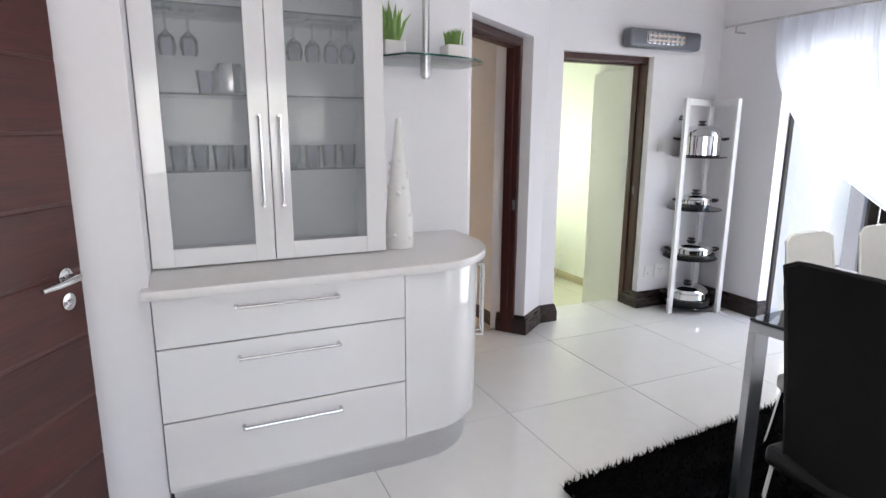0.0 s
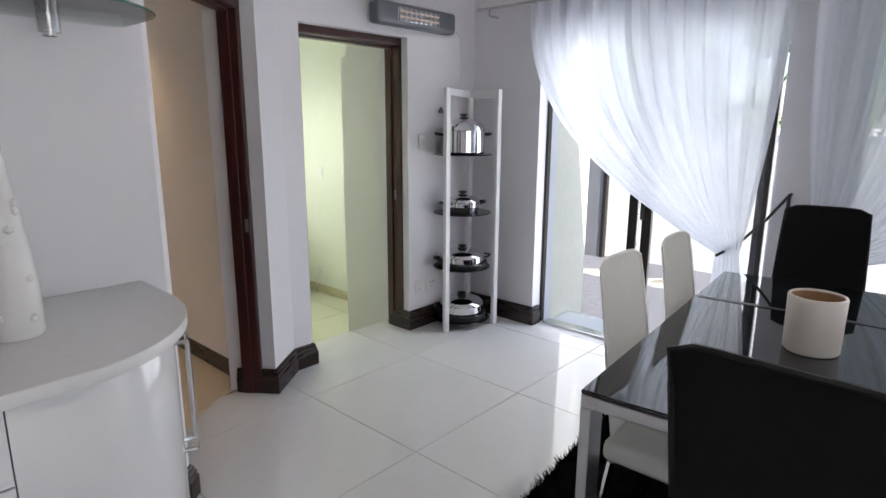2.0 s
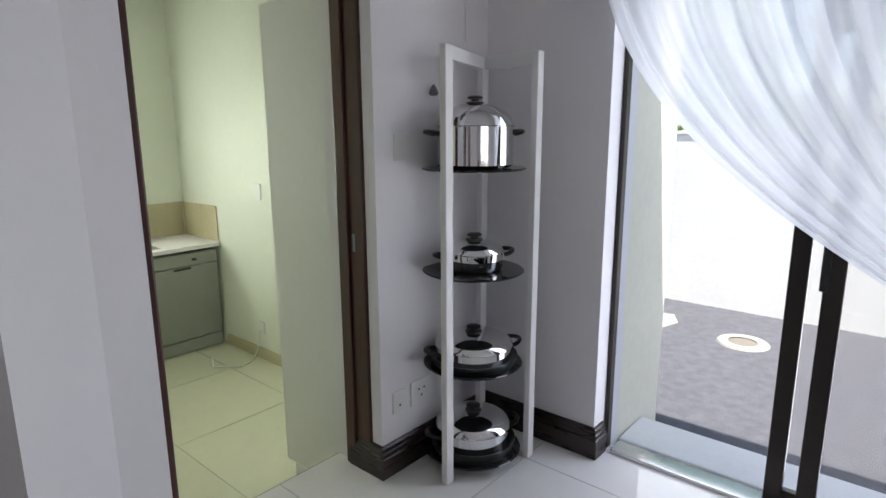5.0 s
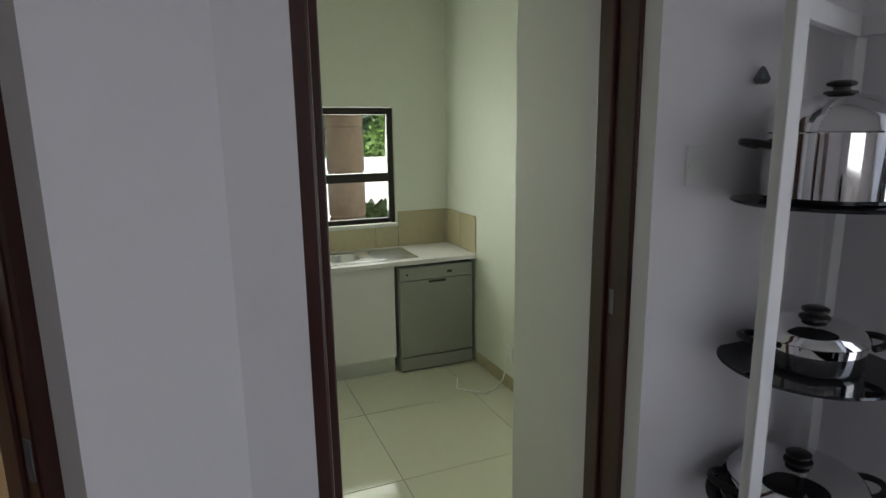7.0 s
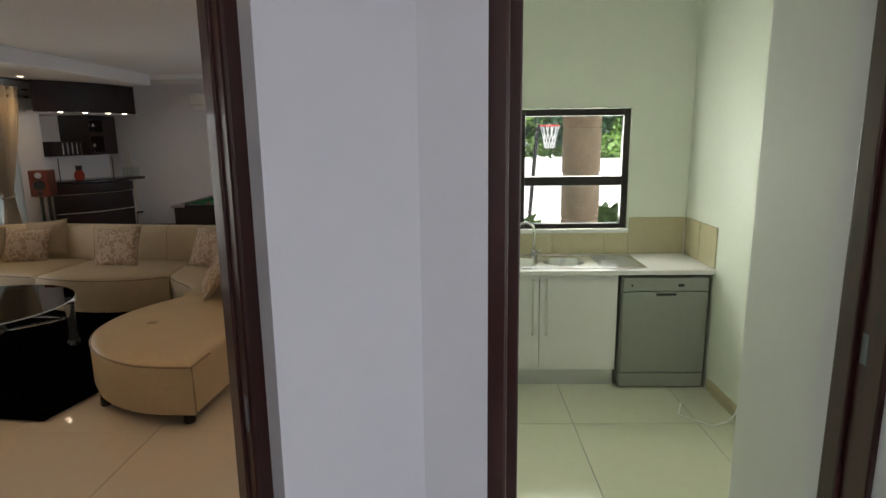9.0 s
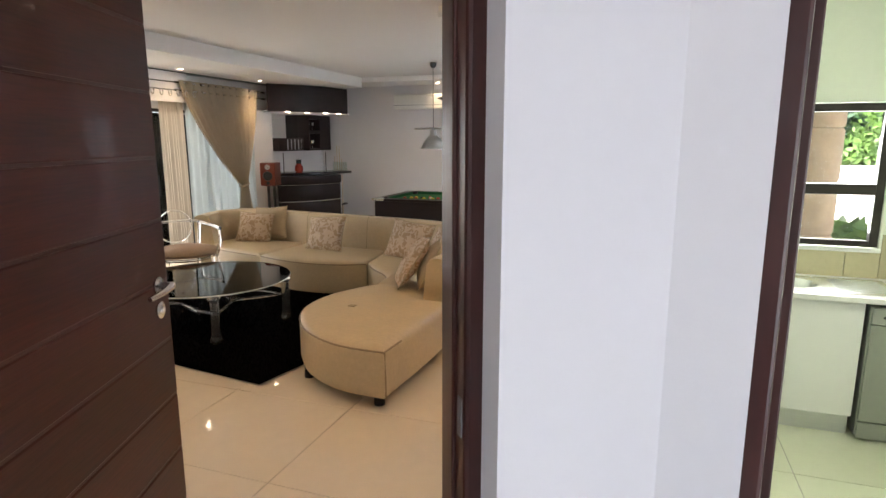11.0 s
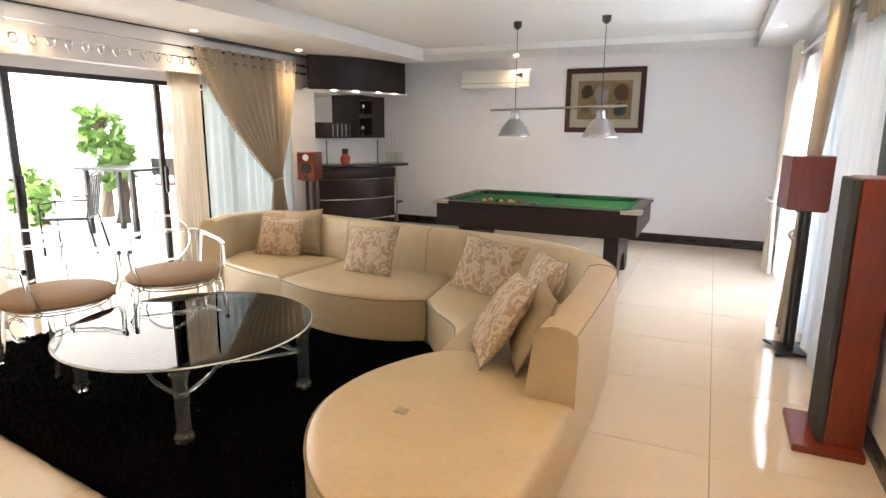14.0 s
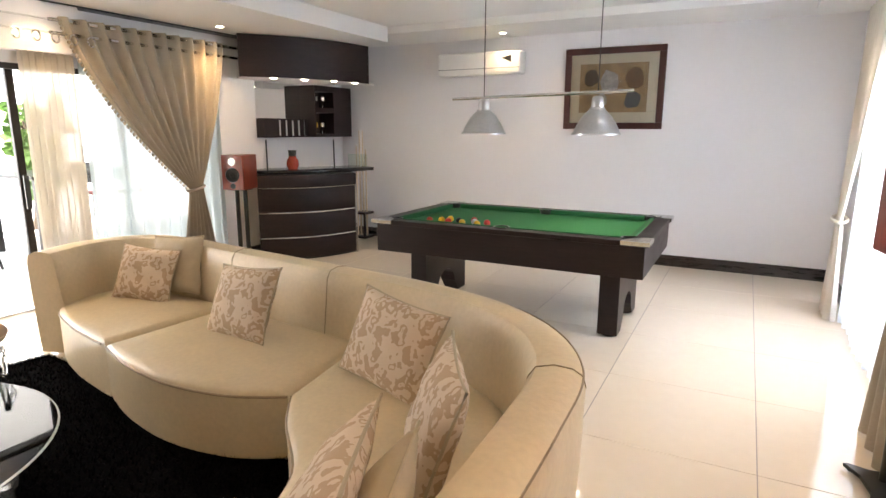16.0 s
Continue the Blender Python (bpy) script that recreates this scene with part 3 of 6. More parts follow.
top = [(X0 - 0.03, YF - 0.03), (X1, YF - 0.03)] + arc(0.675, 2.02, 0.44, 0.48, -78, 0, 14) + [(1.115, 2.26), (X0 - 0.03, 2.26)]
tagged(part("worktop", prism(top, 0.882, 0.918, 0.006), TOPWHITE, smooth=True), "pale speckled worktop with a rounded end on the sideboard", "worktop")

up = thing("display_cabinet", "gloss white glass-fronted display cabinet standing on the sideboard", "cabinet")
UZ0, UZ1, UY = 0.92, 2.15, 1.855
part("back_panel", box(X0, 2.24, UZ0, 0.594, 2.258, UZ1), GLOSSWHITE, up)
for x in (X0, 0.576):
    part("side_panel", box(x, UY + 0.022, UZ0, x + 0.018, 2.24, UZ1), GLOSSWHITE, up)
part("floor_panel", box(X0 + 0.018, UY + 0.022, UZ0, 0.576, 2.24, UZ0 + 0.018), GLOSSWHITE, up)
part("top_panel", box(X0 + 0.018, UY + 0.022, UZ1 - 0.018, 0.576, 2.24, UZ1), GLOSSWHITE, up)
for x0, x1, gx0, gx1, hx in ((X0, 0.116, -0.263, 0.041, 0.079), (0.120, 0.594, 0.192, 0.508, 0.155)):
    d = new("glass_door", None)
    d.parent = up
    part("stile", box(x0, UY, UZ0 + 0.004, gx0, UY + 0.02, UZ1, 0.002), GLOSSWHITE, d)
    part("stile", box(gx1, UY, UZ0 + 0.004, x1, UY + 0.02, UZ1, 0.002), GLOSSWHITE, d)
    part("rail", box(gx0, UY, UZ0 + 0.004, gx1, UY + 0.02, 0.995, 0.002), GLOSSWHITE, d)
    part("rail", box(gx0, UY, UZ1 - 0.08, gx1, UY + 0.02, UZ1, 0.002), GLOSSWHITE, d)
    part("pane", box(gx0, UY + 0.007, 0.995, gx1, UY + 0.012, UZ1 - 0.08), FROST, d, "frosted glass pane")
    bar_handle(d, (hx, UY, 1.153), (hx, UY, 1.50), (0, -0.03, 0))
for z in (1.289, 1.58, 1.90):
    part("shelf", box(X0 + 0.018, UY + 0.04, z - 0.004, 0.576, 2.238, z + 0.004), GLASSG, up, "green-edged glass shelf")
    part("shelf_edge", box(X0 + 0.018, UY + 0.036, z - 0.004, 0.576, UY + 0.0395, z + 0.004), BLACKPL, up)
WGLASS = glass("wine_glass_clear", (0.9, 0.93, 0.95))
tumbler = part("glass", lathe([(0, 0), (0.03, 0), (0.036, 0.09), (0.034, 0.09), (0.028, 0.006), (0, 0.006)], 16), WGLASS, smooth=True)
tagged(tumbler, "clear drinking glass on a cabinet shelf", "glass", "glasses in the cabinet")
tumbler.matrix_world = Matrix.Translation((-0.215, 2.02, 1.294))
for x, y, z in [(-0.19, 2.03, 1.285), (-0.11, 2.0, 1.285), (-0.04, 2.04, 1.285), (0.18, 2.02, 1.285), (0.26, 2.0, 1.285), (0.34, 2.03, 1.285), (0.42, 2.01, 1.285), (-0.15, 2.0, 1.575)]:
    copy_thing(tumbler, Matrix.Translation((x + 0.055, y, z + 0.009)))
jug = part("glass_jug", lathe([(0, 0), (0.055, 0), (0.06, 0.02), (0.058, 0.10), (0.05, 0.12), (0.048, 0.12), (0.054, 0.09), (0.054, 0.02), (0, 0.008)], 20), STEEL, smooth=True)
tagged(jug, "silver lidded jar on a cabinet shelf", "jar")
jug.matrix_world = Matrix.Translation((-0.005, 2.02, 1.585))
stem = part("wine_glass", lathe([(0, 0), (0.03, 0), (0.03, 0.003), (0.004, 0.008), (0.004, 0.075), (0.03, 0.10), (0.036, 0.135), (0.028, 0.165), (0.026, 0.165), (0.033, 0.135), (0.027, 0.104), (0, 0.085)], 18), WGLASS, smooth=True)
tagged(stem, "stemmed wine glass on a cabinet shelf", "wine glass", "wine glasses in the cabinet")
stem.matrix_world = Matrix.Translation((0.255, 2.0, 1.715)) @ Matrix.Rotation(math.pi, 4, "X") @ Matrix.Translation((0, 0, -0.18))
for x in (0.28, 0.36, 0.43, -0.28, -0.2):
    copy_thing(stem, Matrix.Translation((x + 0.055, 2.02, 1.715)) @ Matrix.Rotation(math.pi, 4, "X") @ Matrix.Translation((0, 0, -0.18)))

gs = thing("glass_shelf", "rounded clear glass corner shelf on a steel pole", "shelf")
part("glass_plate", prism([(0.60, 2.26), (0.60, 1.88)] + arc(0.70, 2.05, 0.44, 0.30, -95, 0, 12) + [(1.14, 2.26)], 1.752, 1.760, 0.001), GLASSG, gs)
part("glass_edge", tube([(x, y, 1.756) for x, y in [(0.605, 1.885)] + arc(0.70, 2.05, 0.44, 0.30, -95, 0, 12)], 0.0042, 6), mat("green_edge", (0.02, 0.09, 0.07), 0.1), gs)
part("pole", lathe([(0.018, 1.69), (0.018, DC)], 16, m=Matrix.Translation((0.90, 2.13, 0))), STEEL, gs, smooth=True)
part("clamp", lathe([(0, 1.70), (0.028, 1.70), (0.028, 1.75), (0, 1.75)], 16, m=Matrix.Translation((0.90, 2.13, 0))), STEEL, gs, smooth=True)


def potted_grass(x, y, z, long):
    t = thing("potted_plant", "small green plant in a square white pot", "plant", Matrix.Translation((x, y, z)), "plants on the glass shelf")
    part("pot", box(-0.05, -0.05, 0, 0.05, 0.05, 0.085, 0.006), CERAMIC, t)
    rnd = random.Random(int(x * 100))
    b = bmesh.new()
    for _ in range(26 if long else 90):
        a, r, h = rnd.uniform(0, 6.28), rnd.uniform(0, 0.045), (rnd.uniform(0.10, 0.2) if long else rnd.uniform(0.05, 0.085))
        px, py = r * math.cos(a), r * math.sin(a)
        dx, dy = (0.09 if long else 0.025) * math.cos(a) * rnd.random(), (0.09 if long else 0.025) * math.sin(a) * rnd.random()
        wd = 0.008 if long else 0.003
        v = [b.verts.new(p) for p in ((px - wd, py, 0.08), (px + wd, py, 0.08), (px + dx * 0.5 + wd, py + dy * 0.5, 0.08 + h * 0.7), (px + dx, py + dy, 0.08 + h), (px + dx * 0.5 - wd, py + dy * 0.5, 0.08 + h * 0.7))]
        b.faces.new(v)
    part("leaves", b, LEAFB, t)
    return t


potted_grass(0.715, 2.09, 1.761, True)
potted_grass(1.03, 2.1, 1.761, False)
vase = thing("vase", "tall tapered white ceramic bottle vase with raised blossoms", "vase", Matrix.Translation((0.685, 1.93, 0.919)))
part("body", lathe([(0, 0), (0.06, 0), (0.064, 0.01), (0.062, 0.12), (0.054, 0.22), (0.042, 0.32), (0.03, 0.42), (0.02, 0.52), (0.012, 0.58), (0.010, 0.58), (0, 0.5)], 32), CERAMIC, vase, smooth=True)
rnd = random.Random(5)
for i in range(14):
    z = rnd.uniform(0.05, 0.42)
    r = 0.063 - max(0, z - 0.1) * 0.085
    a = rnd.uniform(2.6, 5.6)
    part("blossom", lathe([(0, 0.006), (0.008, 0.004), (0.013, 0), (0, -0.003)], 6, m=Matrix.Translation((r * math.cos(a), r * math.sin(a), z)) @ Matrix.Rotation(a, 4, "Z") @ Matrix.Rotation(math.pi / 2, 4, "Y")), CERAMIC, vase)

# ---- dining: rack with pots ----
rack = thing("corner_rack", "white corner rack with four round black glass shelves", "rack")
posts = [(3.30, 2.785), (3.675, 2.645), (3.71, 2.93)]
for x, y in posts:
    part("post", box(x - 0.021, y - 0.014, 0, x + 0.021, y + 0.014, 1.685, 0.003), WHITEMETAL, rack)
for a, c in ((0, 2), (1, 2)):
    p, q = Vector((*posts[a], 1.66)), Vector((*posts[c], 1.66))
    d = (q - p).normalized()
    m = Matrix.Translation((p + q) / 2) @ d.to_track_quat("X", "Z").to_matrix().to_4x4()
    L = (q - p).length / 2
    part("top_rail", box(-L, -0.012, -0.024, L, 0.012, 0.0235, 0.002, m=m), WHITEMETAL, rack)
RC = (3.525, 2.835)
SHELVES = (0.05, 0.44, 0.835, 1.245)
for z in SHELVES:
    part("glass_shelf", lathe([(0, z - 0.004), (0.203, z - 0.004), (0.208, z), (0.203, z + 0.004), (0, z + 0.004)], 40, m=Matrix.Translation((*RC, 0))), BLACKGLASS, rack, "round black glass shelf", smooth=True)


def pot(label, z, r, h, dome, black_base):
    t = thing("cooking_pot", label, "pot", Matrix.Translation((RC[0], RC[1] - 0.005, z)), "pots on the corner rack")
    part("body", lathe([(0, 0.002), (r * 0.94, 0.002), (r, 0.012), (r, h), (r + 0.006, h + 0.003), (r - 0.004, h + 0.003), (r - 0.004, 0.02), (0, 0.012)], 40), CHROME, t, "polished steel pot body", smooth=True)
    if black_base:
        part("base_pan", lathe([(0, 0.0), (r * 1.1, 0.0), (r * 1.16, 0.03), (r * 1.16, h * 0.45), (r * 1.13, h * 0.45), (r * 1.02, 0.02), (0, 0.001)], 36), BLACKPL, t, "black enamel pan under the pot", smooth=True)
    lid = part("lid", lathe([(r + 0.006, h + 0.004), (r + 0.004, h + 0.01)] + [(r * math.cos(a), h + 0.01 + dome * math.sin(a)) for a in [radians(q) for q in range(8, 90, 9)]] + [(0, h + 0.01 + dome)], 40), CHROME, t, "domed polished steel lid", smooth=True)
    zt = h + 0.01 + dome
    part("knob", lathe([(0, zt - 0.004), (0.036, zt - 0.006), (0.034, zt + 0.003), (0.016, zt + 0.006), (0.016, zt + 0.012), (0.03, zt + 0.016), (0.031, zt + 0.022), (0.022, zt + 0.027), (0, zt + 0.028)], 22), BLACKPL, lid, "black knob", smooth=True)
    for s in (-1, 1):
        pts = [(s * (r + 0.055 * math.sin(q)), 0.05 * math.cos(q), h * 0.82 + 0.01 * math.sin(q)) for q in [radians(k) for k in range(0, 181, 20)]]
        part("handle", tube(pts, 0.009, 8), BLACKPL, t, "black loop handle", smooth=True)
    t.rotation_euler = (0, 0, radians(-28))
    return t


pot("tall stainless steel stockpot with domed lid on the rack's top shelf", SHELVES[3] + 0.005, 0.15, 0.155, 0.08, False)
pot("small stainless steel saucepan with lid and black knob", SHELVES[2] + 0.005, 0.115, 0.07, 0.04, False)
pot("shallow steel casserole with lid sitting in a black pan", SHELVES[1] + 0.005, 0.158, 0.07, 0.045, True)
pot("wide steel casserole with lid in a black pan near the floor", SHELVES[0] + 0.005, 0.155, 0.10, 0.05, True)

# ---- dining: wall fittings ----
h = thing("wall_heater", "grey radiant wall heater with a glowing-tube reflector grille", "heater", pose(3.16, 2.95, 2.11, 0, 0, 0) @ Matrix.Diagonal((0.92, 1, 0.9, 1)))
part("body", box(-0.38, -0.06, -0.075, 0.38, 0.045, 0.075, 0.03, seg=4), GREYHEAT, h, smooth=True)
part("bracket", box(-0.10, 0.045, -0.03, 0.10, 0.068, 0.03), BLACKPL, h)
part("reflector", box(-0.22, -0.066, -0.045, 0.18, -0.055, 0.045, 0.004), CHROME, h)
for i in range(9):
    part("grille_bar", box(-0.215 + i * 0.048, -0.075, -0.047, -0.211 + i * 0.048, -0.066, 0.047), STEEL, h)
for z in (-0.018, 0.018):
    part("tube", tube([(-0.21, -0.068, z), (0.17, -0.068, z)], 0.007, 10), mat("quartz_tube", (0.75, 0.6, 0.5), 0.3), h, smooth=True)
part("cable", tube([(0.36, 0.04, 0.0), (0.5, 0.06, -0.02), (0.575, 0.06, -0.06), (0.578, 0.06, -0.4)], 0.004, 6), PLASTICWHITE, h)


def plate(name, label, category, m, w, hh, marks):
    t = thing(name, label, category, m)
    part("cover", box(-w / 2, -0.009, -hh / 2, w / 2, 0, hh / 2, 0.003), PLASTICWHITE, t)
    for mk in marks:
        part("rocker", box(mk[0], -0.012, mk[1], mk[2], -0.009, mk[3], 0.001), mk[4], t)
    return t


plate("light_switch", "white two-gang light switch beside the scullery door", "switch", Matrix.Translation((3.293, N0, 1.33)), 0.075, 0.10, [(-0.03, -0.02, -0.003, 0.02, PLASTICWHITE), (0.003, -0.02, 0.03, 0.02, PLASTICWHITE)])
sk = plate("wall_socket", "white double wall socket above the skirting", "socket", Matrix.Translation((3.385, N0, 0.30)), 0.12, 0.11, [(-0.02, 0.01, -0.012, 0.018, BLACKPL), (0.012, 0.01, 0.02, 0.018, BLACKPL), (-0.004, -0.02, 0.004, -0.012, BLACKPL)])
plate("wall_socket", "white single blank socket plate above the skirting", "socket", Matrix.Translation((3.255, N0, 0.30)), 0.075, 0.09, [(-0.004, -0.02, 0.004, -0.012, BLACKPL)])
tagged(part("wall_hook", lathe([(0, 0), (0.014, 0.002), (0.02, 0.012), (0.012, 0.03), (0.005, 0.042), (0, 0.045)], 16, m=pose(3.47, N0 - 0.018, 1.525)), GREYHEAT, smooth=True), "small dark cone-shaped wall sensor beside the rack", "hook")

# ---- dining: curtains ----


def tied_sheer(label, y_from, y_to, tie, top_z, xw, mat_, power=1.7, pleats=13):
    c = thing("sheer_curtain", label, "curtain")

    def fn(u, v):
        ty = y_from + (y_to - y_from) * u
        ky = tie[1] + (0.06 - 0.12 * u) * (1 if y_from > y_to else -1)
        amp = 0.028 * (1 - 0.75 * v)
        x = xw + (tie[0] - xw) * v + amp * (math.sin(u * pleats * 6.283 + 1.3 * math.sin(u * 11)) + 0.35 * math.sin(u * pleats * 15.1 + 2.0)) + 0.01 * math.sin(u * 9 + v * 5)
        return Vector((x, ty + (ky - ty) * v ** (power + 0.6 * (1 - u)), top_z + (tie[2] - top_z) * v - 0.05 * math.sin(math.pi * v) * u))
    part("swag", grid_sheet(fn, 240, 26), mat_, c, smooth=True)

    def low(u, v):
        yy = tie[1] + (0.06 - 0.12 * u) * (1 + 1.2 * v)
        return Vector((tie[0] + 0.03 * math.sin(u * 40) * (0.5 + v), yy - 0.04 * v, tie[2] + (0.01 - tie[2]) * v))
    part("tail", grid_sheet(low, 60, 14), mat_, c, smooth=True)
    return c


tied_sheer("white sheer curtain swept aside and tied over the sliding door", 2.47, 0.9, (3.66, 1.08, 0.775), 2.225, 3.76, SHEERW)
tied_sheer("white sheer curtain over the second sliding door", -1.5, 0.82, (3.79, 0.64, 0.76), 2.3, 3.77, SHEERW, 1.9, 16)
tagged(part("curtain_tieback", tube([(3.64, 1.13, 0.76), (3.69, 1.04, 0.83), (3.76, 0.93, 0.97), (3.84, 0.86, 1.09)], 0.008, 8), BLACKPL, smooth=True), "thin dark cord tying back the sheer curtain", "tieback")
tagged(part("tieback_hook", tube([(3.85, 0.85, 1.10), (3.82, 0.85, 1.10), (3.81, 0.85, 1.08), (3.82, 0.85, 1.0)], 0.010, 8), BLACKPL, smooth=True), "dark metal tieback hook on the wall", "hook")
rod = thing("curtain_rod", "thin steel curtain rod on wall brackets", "curtain rod")
part("rod", tube([(3.75, 2.88, 2.235), (3.75, 0.6, 2.235)], 0.009, 10), STEEL, rod, smooth=True)
part("finial", lathe([(0, 0), (0.012, 0.0), (0.014, 0.02), (0, 0.04)], 12, m=pose(3.75, 2.88, 2.235, -90, 0, 0)), STEEL, rod, smooth=True)
part("bracket", tube([(3.75, 2.8, 2.235), (3.75, 2.8, 2.185), (3.85, 2.8, 2.185)], 0.008, 8), STEEL, rod)

# ---- dining: table, chairs, rug ----
TX0, TX1, TY0, TY1, TZ = 0.0, 1.59, -0.96, 0.0, 0.772
table = thing("dining_table", "black glass dining table with a brushed metal frame", "table", pose(1.655, 0.84, 0, 0, 0, 4.5))
part("glass_top", box(TX0, TY0, TZ - 0.003, TX1, TY1, TZ + 0.009, 0.003), BLACKGLASS, table, "black reflective glass top")
for a in ((TX0, TY1 - 0.045, TX1, TY1), (TX0, TY0, TX1, TY0 + 0.045), (TX0, TY0 + 0.045, TX0 + 0.045, TY1 - 0.045), (TX1 - 0.045, TY0 + 0.045, TX1, TY1 - 0.045)):
    part("apron", box(a[0], a[1], TZ - 0.04, a[2], a[3], TZ - 0.004, 0.003), ALU, table)
for x in (TX0, TX1 - 0.085):
    for y in (TY0, TY1 - 0.03):
        part("leg", box(x, y, 0.015, x + 0.085, y + 0.03, TZ - 0.041, 0.003), ALU, table, "flat brushed metal leg")
part("centre_strip", box(1.07, TY0 + 0.01, TZ + 0.0095, 1.095, TY1 - 0.01, TZ + 0.0115), BLACKPL, table)


def dining_chair(label, at, leather, group, high=0.56, wide=0.41, flare=-0.1):
    """High-back chair facing +y; origin under the seat's middle."""
    t = thing("dining_chair", label, "chair", at, group)

    def back(u, v):
        x = (u - 0.5) * wide * (1.0 + flare * v * v)
        return Vector((x, -0.20 - 0.02 * math.sin(v * 3.14) - 0.09 * v * v + 0.015 * (2 * u - 1) ** 2, 0.40 + high * v - 0.022 * abs(2 * u - 1) ** 7 * v))
    b = grid_sheet(back, 14, 14)
    g = bmesh.ops.solidify(b, geom=b.faces[:], thickness=0.038)
    part("backrest", b, leather, t, smooth=True)
    part("back_seam", tube([back(0, k / 10) for k in range(11)] + [back(k / 8, 1) for k in range(1, 9)] + [back(1, 1 - k / 10) for k in range(1, 11)], 0.006, 6), leather, t, smooth=True)
    part("seat", box(-0.215, -0.205, 0.405, 0.215, 0.215, 0.475, 0.022, seg=3), leather, t, smooth=True)
    for s in (-1, 1):
        part("leg", tube([(s * 0.19, 0.19, 0.40), (s * 0.195, 0.20, 0.2), (s * 0.2, 0.205, 0.012)], 0.011, 8), CHROME, t, "chrome tube leg", smooth=True)
        part("leg", tube([(s * 0.19, -0.18, 0.40), (s * 0.195, -0.21, 0.2), (s * 0.2, -0.245, 0.012)], 0.011, 8), CHROME, t, "chrome tube leg", smooth=True)
    return t


dining_chair("black leather high-back dining chair at the table's end", pose(1.60, 0.33, 0.012, 0, 0, -92), BLACKLEATHER, "black chairs round the table", 0.69, 0.305, 0.11)
dining_chair("black leather high-back dining chair at the table's far end", pose(3.296, 0.60, 0.012, 0, 0, 98), BLACKLEATHER, "black chairs round the table", 0.67, 0.372)
for x, r in ((2.155, 181), (2.636, 182)):
    dining_chair("white leather high-back dining chair pushed to the table", pose(x, 0.705, 0.012, 0, 0, r), WHITELEATHER, "white chairs round the table", 0.625, 0.33)
for x, r in ((2.22, 4), (2.75, 5)):
    dining_chair("white leather high-back dining chair pushed to the table", pose(x, -0.05, 0.012, 0, 0, r), WHITELEATHER, "white chairs round the table", 0.625, 0.33)
cup = thing("candle_holder", "cream ceramic cylinder pot with a wooden inside on the table", "pot", Matrix.Translation((2.377, 0.455, TZ + 0.0115)) @ Matrix.Diagonal((1.1, 1.1, 1.12, 1)))
part("body", lathe([(0, 0), (0.066, 0), (0.07, 0.006), (0.072, 0.15), (0.070, 0.155), (0.064, 0.155), (0.062, 0.1), (0, 0.1)], 36), CUPWHITE, cup, smooth=True)
part("inner_ring", lathe([(0.0635, 0.15), (0.0615, 0.11), (0, 0.108)], 30), WOODIN, cup, smooth=True)


def shag_rug(name, label, poly, z, seed, count, pile):
    """Pile rug: a backing and thousands of loose strands."""
    t = thing(name, label, "rug")
    part("backing", prism(poly, z, z + 0.012), SHAG, t)
    rnd = random.Random(seed)
    xs, ys = [p[0] for p in poly], [p[1] for p in poly]

    def inside(x, y):
        c = False
        for i in range(len(poly)):
            (x1, y1), (x2, y2) = poly[i], poly[i - 1]
            if (y1 > y) != (y2 > y) and x < (x2 - x1) * (y - y1) / (y2 - y1) + x1:
                c = not c
        return c
    vs, fs = [], []
    while len(fs) < count:
        if rnd.random() < 0.25:
            i = rnd.randrange(len(poly))
            k = rnd.random()
            x, y = (poly[i][q] * k + poly[i - 1][q] * (1 - k) for q in (0, 1))
        else:
            x, y = rnd.uniform(min(xs), max(xs)), rnd.uniform(min(ys), max(ys))
            if not inside(x, y):
                continue
        a, ln = rnd.uniform(0, 6.283), rnd.uniform(0.4, 1) * pile
        dx, dy = math.cos(a), math.sin(a)
        lean = rnd.uniform(0.3, 1.0) * ln
        n = len(vs)
        vs += [(x - dy * 0.005, y + dx * 0.005, z + 0.008), (x + dy * 0.005, y - dx * 0.005, z + 0.008), (x + dx * lean, y + dy * lean, z + 0.010 + ln * 0.6)]
        fs.append((n, n + 1, n + 2))
    me = bpy.data.meshes.new("shag")
    me.from_pydata(vs, [], fs)
    me.materials.append(SHAG)
    ob = new("shag", me)
    ob.parent = t
    tagged(ob, kind="stuff")
    return t


shag_rug("rug", "black long-pile shag rug under the dining table", [(1.10, -0.75), (3.6, -0.75), (3.6, 1.42), (1.12, 1.18)], 0.001, 3, 26000, 0.05)

# ---- scullery ----
LOWER = Matrix.Translation((0, 0, -0.03))
sc = thing("base_cabinet", "white scullery sink cabinet with two doors and bar handles", "cabinet", LOWER)
part("carcass", box(2.22, 5.92, (SF + 0.03) + 0.13, 3.40, 6.44, 0.33), GLOSSWHITE, sc)
part("plinth", box(2.22, 5.95, (SF + 0.03), 3.40, 6.0, (SF + 0.03) + 0.128), ALU, sc)
for x0, x1, hx in ((2.225, 2.846, 2.80), (2.852, 3.40, 2.90)):
    d = part("door", box(x0, 5.90, (SF + 0.03) + 0.135, x1, 5.919, 0.49, 0.002), GLOSSWHITE, sc)
    bar_handle(d, (hx, 5.90, 0.06), (hx, 5.90, 0.46), (0, -0.028, 0))
dw = thing("dishwasher", "grey freestanding dishwasher under the counter", "dishwasher", LOWER)
part("body", box(3.425, 5.90, (SF + 0.03) + 0.02, 4.03, 6.42, 0.475, 0.004), DISHGREY, dw)
part("door", box(3.43, 5.875, (SF + 0.03) + 0.125, 4.025, 5.898, 0.37, 0.006), DISHGREY, dw)
